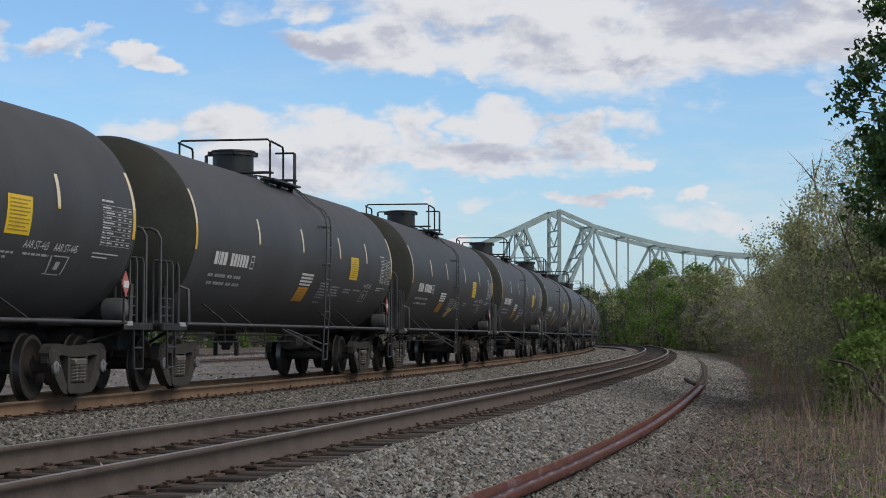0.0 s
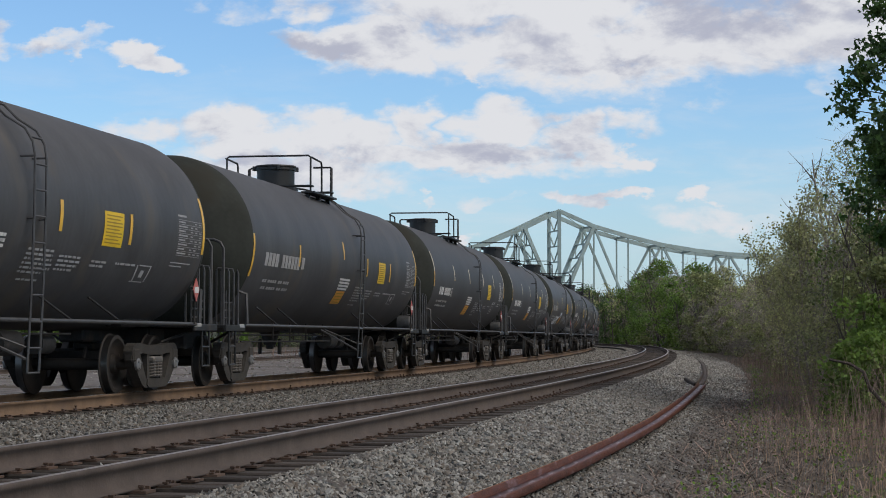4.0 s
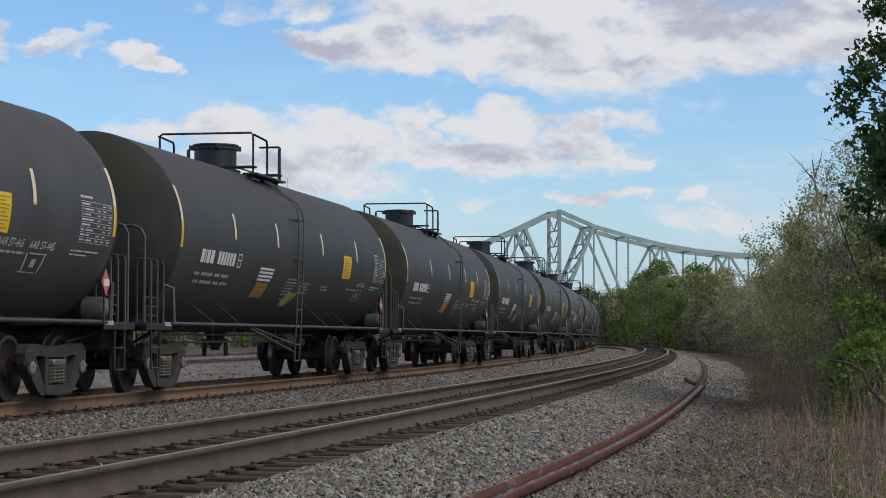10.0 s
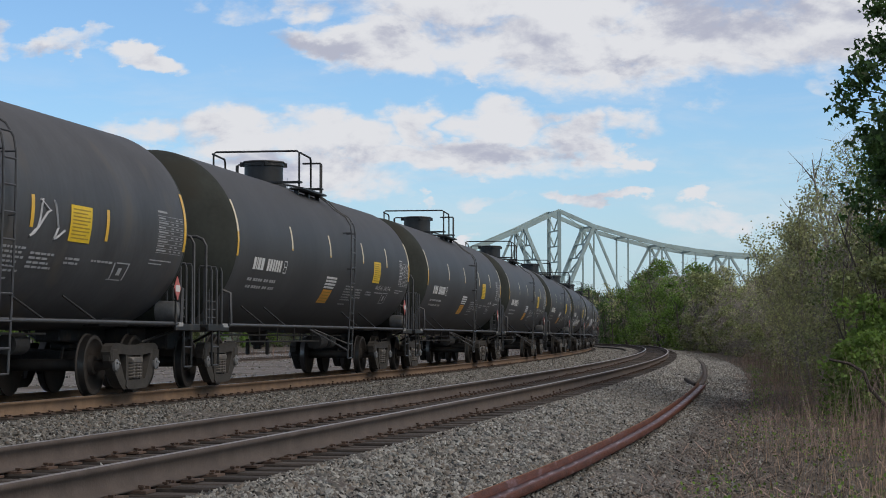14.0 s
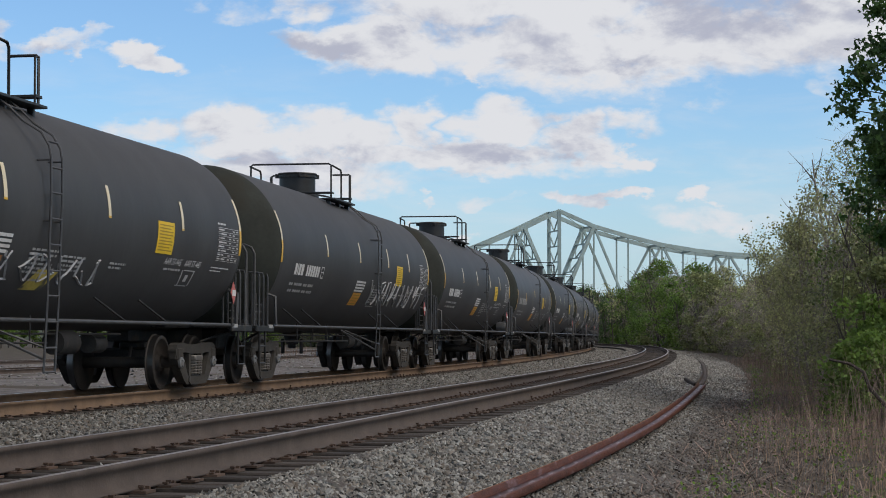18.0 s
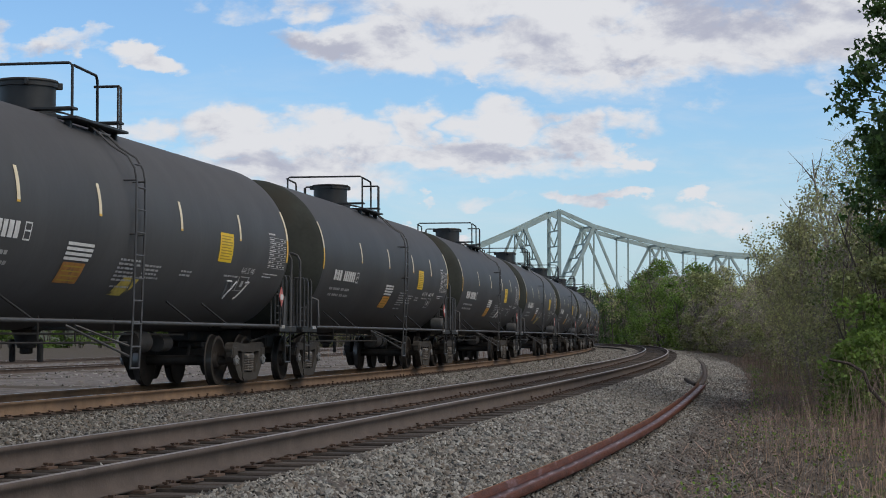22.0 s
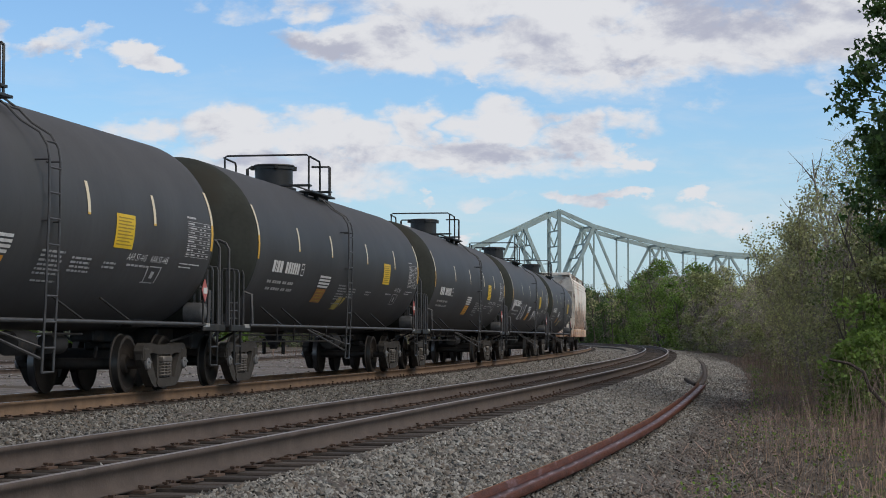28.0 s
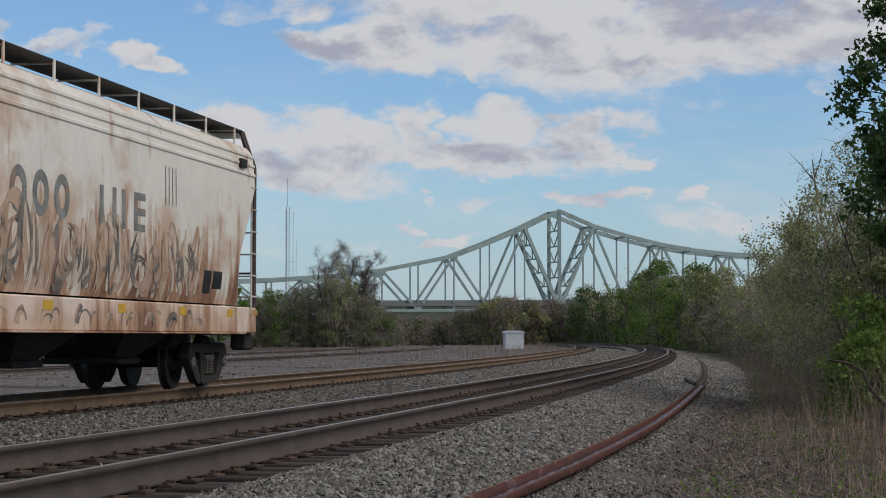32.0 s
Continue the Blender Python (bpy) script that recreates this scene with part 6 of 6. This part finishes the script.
def build_stalks():
    """Dry grass and weeds on the verge."""
    nr = np.random.default_rng(9)
    for name, n, mat_key, h0, h1, u0, u1, s0, s1, label in (
            ("dry_grass", 12000, "dry", 0.10, 0.55, 3.2, 9.0, -8, 45, "tangled tan dry grass stalks on the verge"),
            ("russet_weeds", 19000, "dry_red", 0.20, 1.40, 3.4, 8.5, 3, 95, "tall russet dead weed stalks on the verge")):
        s = s0 + (s1 - s0) * nr.random(n) ** 1.25
        u = OFF + u0 + (u1 - u0) * nr.random(n) ** (0.9)
        # the stalks stand in uneven clumps
        keep = np.sin(s * 1.3 + 2.0 * np.sin(u * 1.1)) * np.cos(u * 1.9 + s * 0.4) + np.sin(s * 4.1) * 0.3 + nr.normal(size=n) * 0.55 > -0.15
        s, u = s[keep], u[keep]
        n = len(s)
        x, y, _ = line(s, u)
        h = (h0 + (h1 - h0) * nr.random(n) ** 1.5) * np.clip((u - OFF - u0 + 0.3) / 2.0, 0.2, 1.0)
        lean = nr.normal(size=(n, 2)) * 0.22 * h[:, None]
        w = nr.uniform(0.0010, 0.0028, n) * (1 + s / 45).clip(1, 3)
        a = nr.uniform(0, np.pi, n)
        base = np.stack([x, y, np.full(n, -0.54)], 1)
        d = np.stack([np.cos(a) * w, np.sin(a) * w, np.zeros(n)], 1)
        mid = base + np.stack([lean[:, 0] * 0.35, lean[:, 1] * 0.35, h * 0.55], 1)
        top = base + np.stack([lean[:, 0], lean[:, 1], h], 1)
        v = np.stack([base - d, base + d, mid + d * 0.8, mid - d * 0.8, top + d * 0.3, top - d * 0.3], 1).reshape(-1, 3)
        k = np.arange(n)[:, None] * 6
        f = np.concatenate([k + np.array([[0, 1, 2, 3]]), k + np.array([[3, 2, 4, 5]])])
        ob = new(name, big_mesh(name, v, f, M[mat_key]))
        tagged(ob, label, "grass", kind="stuff")
    n = 420
    s = 95 + 150 * nr.random(n)
    u = -3.5 - 22 * nr.random(n) ** 1.5
    x, y, _ = line(s, u)
    h = nr.uniform(0.25, 1.0, n)
    d = np.stack([np.full(n, 0.016), np.zeros(n), np.zeros(n)], 1) * nr.uniform(0.6, 1.6, n)[:, None]
    base = np.stack([x, y, np.full(n, -0.5)], 1)
    top = base + np.stack([nr.normal(size=n) * 0.12, nr.normal(size=n) * 0.12, h], 1)
    v = np.stack([base - d, base + d, top + d * 0.4, top - d * 0.4], 1).reshape(-1, 3)
    ob = new("yard_weeds", big_mesh("yard_weeds", v, np.arange(n)[:, None] * 4 + np.arange(4)[None], M["dry_red"]))
    tagged(ob, "thin dead weeds standing in the yard gravel", "weeds", kind="stuff")
    n = 9000
    s = -8 + 60 * nr.random(n) ** 1.3
    u = OFF + 2.9 + 5.6 * nr.random(n)
    x, y, _ = line(s, u)
    a = nr.uniform(0, 2 * np.pi, n)
    ln = nr.uniform(0.05, 0.35, n)
    d = np.stack([np.cos(a) * ln, np.sin(a) * ln, nr.uniform(-0.02, 0.12, n)], 1)
    w = np.stack([-np.sin(a), np.cos(a), np.zeros(n)], 1) * nr.uniform(0.003, 0.012, n)[:, None]
    c = np.stack([x, y, np.maximum(np.interp(u, [q for q, _z in BED], [z for _q, z in BED]), -0.52) + 0.02], 1)
    v = np.stack([c - d, c - d + w, c + d + w, c + d], 1).reshape(-1, 3)
    ob = new("dead_litter", big_mesh("dead_litter", v, np.arange(n)[:, None] * 4 + np.arange(4)[None], M["dry_red"]))
    tagged(ob, "dead leaves and twigs littering the verge", "litter", kind="stuff")
    n = 70000
    s = -8 + 70 * nr.random(n)
    u = OFF + 3.5 + 5.0 * nr.random(n)
    clump = np.sin(s * 1.7) * np.cos(u * 2.3) + np.sin(s * 0.6 + u) * 0.4 + nr.normal(size=n) * 0.25 > 0.55
    s, u = s[clump], u[clump]
    x, y, _ = line(s, u)
    c = np.stack([x, y, -0.5 + 0.4 * nr.random(len(x)) ** 2], 1)
    ob = new("weed_leaves", leaf_mesh("weed_leaves", c, 0.032, nr, M["leaf_green"], 0.03))
    tagged(ob, "low green weeds on the verge", "weeds", kind="stuff")


def build_branch():
    """A dead crooked branch that hangs out of the bushes."""
    sh = Shape().tube([(5.55, 27.2, 0.56), (5.82, 27.1, 0.50), (6.00, 27.0, 0.38), (6.05, 26.9, 0.18), (6.18, 26.9, 0.02), (6.45, 27.0, -0.24), (6.62, 27.2, -0.55)], 0.022, 6, r1=0.034)
    sh.tube([(6.00, 27.0, 0.38), (5.9, 26.9, 0.24), (5.82, 26.8, 0.14)], 0.010, 5)
    tagged(new("dead_branch", sh.mesh("dead_branch", M["tie"], 60)), "crooked dead branch leaning out of the bushes", "branch")


# ---- the bridge ----
def build_bridge():
    br = new("truss_bridge")
    tagged(br, "pale green steel cantilever truss bridge far off", "bridge")
    # panel points along the bridge, counted from the peak
    x0, y0, P, ang = 45.6, 740.0, 14.2, radians(13.7)
    along, side_v = Vector((math.cos(ang), math.sin(ang), 0)), Vector((-math.sin(ang), math.cos(ang), 0))
    top_z = dict(zip(range(-9, 10), (21.4, 21.9, 22.9, 24.0, 25.9, 28.7, 31.6, 37.0, 43.0, 49.8, 44.0, 40.2, 37.0, 34.9, 33.6, 33.1, 33.0, 32.9, 32.9)))
    zd, width = 13.3, 14.0

    def deck(i):
        return zd + 0.12 * i

    def q(i, z, k):
        p = Vector((x0, y0, 0)) + along * (P * i) + side_v * (width * k)
        p.z = EYE_Z + z
        return p

    def beam(a, b, w, h=None):
        sh = Shape()
        d = (b - a)
        m = d.to_track_quat("X", "Z").to_matrix()
        return sh.box((a + b) / 2, (d.length, w, h or w), 0, m)

    for k in (0, 1):
        for i in range(-9, 9):
            part("top_chord", beam(q(i, top_z[i], k), q(i + 1, top_z[i + 1], k), 0.9, 1.55), M["green_steel"], br)
            part("bottom_chord", beam(q(i, deck(i) - 2.2, k), q(i + 1, deck(i + 1) - 2.2, k), 0.7, 1.0), M["green_steel"], br)
            lo, hi = (i, i + 1) if i % 2 == 0 else (i + 1, i)
            part("diagonal", beam(q(lo, deck(lo) - 2.2, k), q(hi, top_z[hi], k), 1.35 if lo == 0 else 0.85), M["green_steel"], br)
        for i in range(-9, 10):
            part("vertical", beam(q(i, deck(i) - 2.2, k), q(i, top_z[i], k), 1.4 if i == 0 else 0.62), M["green_steel"], br)
        for i in range(-9, 10, 2):
            part("gusset", Shape().box(q(i, top_z[i] - 0.8, k), (2.8, 0.85, 2.4), 0.3, Matrix.Rotation(ang, 3, "Z")), M["green_steel"], br)
            part("gusset", Shape().box(q(i + 1 if i < 9 else 8, deck(i + 1) - 2.0, k), (2.4, 0.8, 1.6), 0.3, Matrix.Rotation(ang, 3, "Z")), M["green_steel"], br)
    for i in range(-9, 10):
        part("cross_strut", beam(q(i, top_z[i], 0), q(i, top_z[i], 1), 0.5, 0.8), M["green_steel"], br)
        if i < 9:
            part("wind_brace", beam(q(i, top_z[i], 0), q(i + 1, top_z[i + 1], 1), 0.22), M["green_steel"], br)
    # laced portals at the tower panels
    for i0, i1 in ((-1, 0), (0, 0), (1, 0)):
        def pt(t, k):
            if i0 == 0:
                return q(0, deck(0) + (top_z[0] - deck(0)) * t, k)
            return q(i0 * t, deck(0) - 2.2 + (top_z[i0] - deck(0) + 2.2) * t, k)

        n = 5
        for j in range(n):
            za, zb = 0.12 + 0.84 * j / n, 0.12 + 0.84 * (j + 1) / n
            part("portal_strut", beam(pt(za, 0.0), pt(za, 1.0), 0.6, 0.5), M["green_steel"], br)
            part("portal_lacing", beam(pt(za, 0.5), pt(zb, 0.0), 0.42), M["green_steel"], br)
            part("portal_lacing", beam(pt(za, 0.5), pt(zb, 1.0), 0.42), M["green_steel"], br)
    part("deck", beam(q(-12, deck(-12), 0.5), q(12, deck(12), 0.5), 15.0, 1.3), M["deck"], br)
    for k in (0, 1):
        part("parapet", beam(q(-12, deck(-12) + 1.2, 0.05 + 0.9 * k), q(12, deck(12) + 1.2, 0.05 + 0.9 * k), 0.4, 1.0), M["deck"], br)
        for i in (-6, 0, 6):
            part("pier", beam(q(i, -2, k), q(i, deck(i) - 1.5, k), 2.6), M["deck"], br)


def build_far_things():
    # lattice mast
    ma = new("radio_mast")
    tagged(ma, "slim grey lattice radio mast behind the trees", "mast")
    x, y, top = (508 - 784) / 3345.2 * 420, 420.0, 35.5
    ma.matrix_basis = pose(x, y, -0.53)
    legs = [Vector((0.45 * math.cos(t), 0.45 * math.sin(t), 0)) for t in (0.3, 2.4, 4.5)]
    for p in legs:
        part("mast_leg", Shape().tube([p, p + Vector((0, 0, top - 5))], 0.06, 4), M["galv"], ma)
    lace = Shape()
    z = 0.0
    while z < top - 6:
        for i in range(3):
            a, b = legs[i], legs[(i + 1) % 3]
            lace.tube([a + Vector((0, 0, z)), b + Vector((0, 0, z + 1.0))], 0.03, 3, False)
        z += 1.0
    part("mast_lacing", lace, M["galv"], ma)
    part("antenna", Shape().tube([(0, 0, top - 5), (0, 0, top + 1.5)], 0.05, 4), M["galv"], ma)
    part("side_antenna", Shape().tube([(1.3, 0, top - 22), (1.3, 0, top - 6)], 0.05, 4).tube([(1.0, 0, top - 8), (1.3, 0, top - 8)], 0.04, 3), M["galv"], ma)
    part("side_antenna", Shape().tube([(2.0, 0, top - 20), (2.0, 0, top - 12)], 0.05, 4).tube([(0, 0, top - 19), (2.0, 0, top - 19)], 0.05, 3).tube([(0, 0, top - 17), (2.0, 0, top - 17)], 0.05, 3), M["galv"], ma)
    # signal cabinet
    cb = new("signal_cabinet")
    tagged(cb, "silver metal signal cabinet with a gabled top", "signal cabinet")
    y = 225.0
    cb.matrix_basis = pose((908.5 - 784) / 3345.2 * y, y, -0.5, 0, 0, 8)
    part("body", Shape().box((0, 0, 1.0), (2.2, 1.7, 2.0), 0.03), M["silver"], cb)
    part("roof", Shape().slab([(-1.25, 1.98), (1.25, 1.98), (1.2, 2.12), (0.6, 2.26), (-0.6, 2.26), (-1.2, 2.12)], -0.95, 0.95), M["silver"], cb)
    part("door", Shape().box((0, -0.86, 1.05), (0.95, 0.03, 1.7), 0.01), M["silver"], cb)
    part("vent", Shape().box((0.0, -0.885, 0.55), (0.35, 0.02, 0.35), 0.005), M["white"], cb)
    part("foundation", Shape().box((0, 0, -0.1), (2.4, 1.9, 0.3), 0.03), M["gravel"], cb)


def build_hills():
    """Low wooded hills along the horizon."""
    a = np.linspace(-math.pi, math.pi, 241)
    r = 1600.0
    h = 26 + 9 * np.sin(a * 7 + 1) + 6 * np.sin(a * 19) + 3 * np.sin(a * 47 + 2) + 1.5 * np.sin(a * 131)
    h *= np.interp(np.abs(a), [0, 0.3, 1], [0.95, 1.0, 1.2])
    vs, rows = [], ((0.0, 0.0), (0.6, 1.0), (1.0, 1.0), (1.15, 0.0))
    for k, (f, t) in enumerate(rows):
        rr = r + 120 * f
        vs.append(np.stack([np.sin(a) * rr, np.cos(a) * rr, -0.6 + h * t * (0.75 if k == 1 else 1.0)], 1))
    n = len(a)
    v = np.concatenate(vs)
    i = np.arange(n - 1)
    f = np.concatenate([np.stack([i + k * n, i + 1 + k * n, i + 1 + (k + 1) * n, i + (k + 1) * n], 1) for k in range(3)])
    tagged(new("backdrop_hills", big_mesh("backdrop_hills", v, f, M["hill"], True)), "low wooded hills on the horizon", "hills", kind="structure")


build_hills()


# ---- loose rail on the shoulder ----
def build_scrap_rail():
    """Rusty rail lying on its side along the foot of the ballast, broken where it ends."""
    def lay(name, s0, s1, u, z, label, m="red_rail", bends=None):
        ob = new(name)
        red = m == "red_rail"
        bend = (lambda q: np.interp(q, *bends)) if bends else None
        for piece, prof, main, faces, other in (
                ("rail_foot", RAIL[:4] + RAIL[12:], m, (1,), "rust_edge"), ("rail_web", [RAIL[3], RAIL[4], RAIL[11], RAIL[12]], "rust_web" if red else m, (), ""), ("rail_head", RAIL[4:12], m, (0, 1), "rust_pale")):
            me = ribbon(piece, [(u + b * 0.98 + 0.09, z + a * 0.95) for a, b in prof], s0, s1, 0.7, M[main], closed=True, smooth=False, u_fn=bend)
            if red and faces:
                me.materials.append(M[other])
                n = len(me.polygons) // len(prof)
                idx = np.zeros(len(me.polygons), np.int32)
                for k in faces:
                    idx[k * n:(k + 1) * n] = 1
                me.polygons.foreach_set("material_index", idx)
            part(piece, me, None, ob)
        tagged(ob, label, "rail")
        return ob
    lay("loose_rail", -14, 29.4, OFF + 2.16, -0.325, "rusty red spare rail lying on the ballast shoulder", bends=([-14, -5, -1, 3, 8, 19, 29], [-0.32, -0.09, 0.04, 0.11, 0.155, 0.10, 0.04]))
    lay("loose_rail", 29.8, 118, OFF, -0.34, "dull rusty spare rail lying on the ballast shoulder", "rail", ([29, 57, 87, 118], [2.12, 1.85, 1.66, 1.34]))
    lay("loose_rail", 143, 214, 0.0, -0.20, "dark rusty spare rail lying between the tracks", "wheel", ([143, 160, 193, 214], [3.15, 3.11, 2.49, 1.2]))
    st = new("rail_offcut", Shape().box((0, 0, 0), (3.6, 0.07, 0.10), 0.02).mesh("rail_offcut", M["tie"]))
    st.matrix_basis = at_line(32.4, OFF + 1.80, -0.30, 6) @ pose(0, 0, 0, 0, -1, 0)
    tagged(st, "short rusty piece of steel on the ballast", "scrap steel")


build_bridge()
build_far_things()
build_scrap_rail()
build_plants()
build_stalks()
build_branch()


# ---- ballast stones ----
def stones(n, s0, s1, u_fn, z_fn, size, seed, name, parent, power=1.3, material="stone"):
    """Angular stones, joined into one mesh."""
    nr = np.random.default_rng(seed)
    box = np.array([(1, 0, -0.5), (0, 1, -0.5), (-1, 0, -0.5), (0, -1, -0.5), (0.3, 0.15, 0.9), (-0.4, -0.1, 0.75)], float) * 1.15
    tri = np.array([(0, 1, 4), (1, 5, 4), (1, 2, 5), (2, 3, 5), (3, 4, 5), (3, 0, 4)])
    s = s0 + (s1 - s0) * nr.random(n) ** power
    u = u_fn(nr.random(n))
    x, y, _ = line(s, u)
    z = z_fn(u) + nr.uniform(-0.012, 0.012, n)
    sz = size * nr.uniform(0.55, 1.25, n)
    ax = nr.uniform(0.6, 1.3, (n, 1, 3)) * sz[:, None, None]
    v = (box[None] + nr.uniform(-0.42, 0.42, (n, 6, 3))) * ax * np.array([1.2, 1.0, 0.95])
    # random turns
    q = nr.normal(size=(n, 4)) * np.array([1.0, 0.28, 0.28, 1.0])
    q /= np.linalg.norm(q, axis=1)[:, None]
    w, a, b, c = q.T
    rot = np.stack([1 - 2 * (b * b + c * c), 2 * (a * b - c * w), 2 * (a * c + b * w), 2 * (a * b + c * w), 1 - 2 * (a * a + c * c), 2 * (b * c - a * w),
                    2 * (a * c - b * w), 2 * (b * c + a * w), 1 - 2 * (a * a + b * b)], 1).reshape(n, 3, 3)
    v = np.einsum("nij,nkj->nki", rot, v)
    v += np.stack([x, y, z], 1)[:, None]
    f = (np.arange(n)[:, None, None] * 6 + tri[None]).reshape(-1, 3)
    ob = new(name, big_mesh(name, v.reshape(-1, 3), f, M[material]))
    ob.parent = parent
    tagged(ob, "loose crushed grey stones", kind="stuff")
    return ob


def bed_z(u):
    return np.interp(u, [a for a, b in BED], [b for a, b in BED])


def pick_stones(n, s0, s1, u0, u1, seed):
    """Single stones that lie on top, each a part of the bed."""
    rng = random.Random(seed)
    mes = []
    for k in range(6):
        r = random.Random(seed + k)
        sh = Shape().box((0, 0, 0), (0.056, 0.044, 0.030), 0.009)
        sh.v = [tuple(c + r.uniform(-0.007, 0.007) for c in p) for p in sh.v]
        mes.append(sh.mesh("stone", M["stone"]))
    for _ in range(n):
        s, u = rng.uniform(s0, s1), rng.uniform(u0, u1)
        m = at_line(s, u, float(bed_z(u)) + 0.022) @ pose(0, 0, 0, rng.uniform(-40, 40), rng.uniform(-40, 40), rng.uniform(0, 360))
        part("stone", rng.choice(mes), None, bed, at=m)


stones(88000, -7, 34, lambda r: OFF + 0.48 + 2.25 * r ** 1.1, lambda u: np.maximum(bed_z(u), -0.525), 0.0195, 1, "shoulder_stones", bed, 1.3)
stones(38000, 24, 95, lambda r: OFF + 0.50 + 3.1 * r ** 1.15, bed_z, 0.029, 7, "far_shoulder_stones", bed, 1.25)
stones(46000, -3, 62, lambda r: 0.50 + (OFF - 2.7) * r, bed_z, 0.025, 2, "middle_stones", bed, 1.5)
stones(42000, -3, 26, lambda r: 0.50 + (OFF - 2.75) * r, lambda u: bed_z(u) + 0.004, 0.022, 22, "near_middle_stones", bed, 1.1)
stones(14000, 55, 200, lambda r: 0.55 + (OFF - 2.8) * r, bed_z, 0.045, 17, "far_middle_stones", bed, 1.2)
stones(9000, 90, 200, lambda r: OFF + 0.55 + 3.2 * r, bed_z, 0.040, 18, "bend_stones", bed, 1.2)
stones(6000, -8, 30, lambda r: OFF - 1.4 + 1.3 * r, lambda u: bed_z(u) - 0.012, 0.028, 3, "crib_stones", bed, 1.4)
stones(42000, -8, 40, lambda r: OFF + 2.25 + 2.6 * r ** 1.25, lambda u: np.maximum(bed_z(u), -0.525), 0.017, 11, "verge_stones", bed, 1.35, "dirt_stone")
stones(5000, -8, 40, lambda r: OFF + 2.3 + 1.6 * r ** 1.3, lambda u: np.maximum(bed_z(u), -0.525) + 0.006, 0.018, 19, "strewn_stones", bed, 1.35)
stones(7000, 30, 190, lambda r: -30 + 26.5 * r, lambda u: -0.47 + 0 * u, 0.05, 12, "yard_stones", bed, 1.2)
pick_stones(290, -8, 14, OFF + 0.75, OFF + 2.0, 40)

build_track("track_1", 0.0, 0.0, -300, 480, "railway track on wooden ties that the train runs on", (-2, 110), 1)
build_track("track_2", OFF, Z2, -300, 480, "railway track on wooden ties beside the camera", (-10, 110), 2)
for k, (uu, zz) in enumerate(((-17.6, -0.30), (-26.4, -0.30))):
    tr = new("track_%d" % (3 + k))
    tagged(tr, "rusty yard track half sunk in gravel", "railway track", kind="structure")
    for g in (0, -GAUGE):
        part("rail", rail_mesh("rail", uu + g, zz, -60, 360, 4.0), None, tr)

motions()
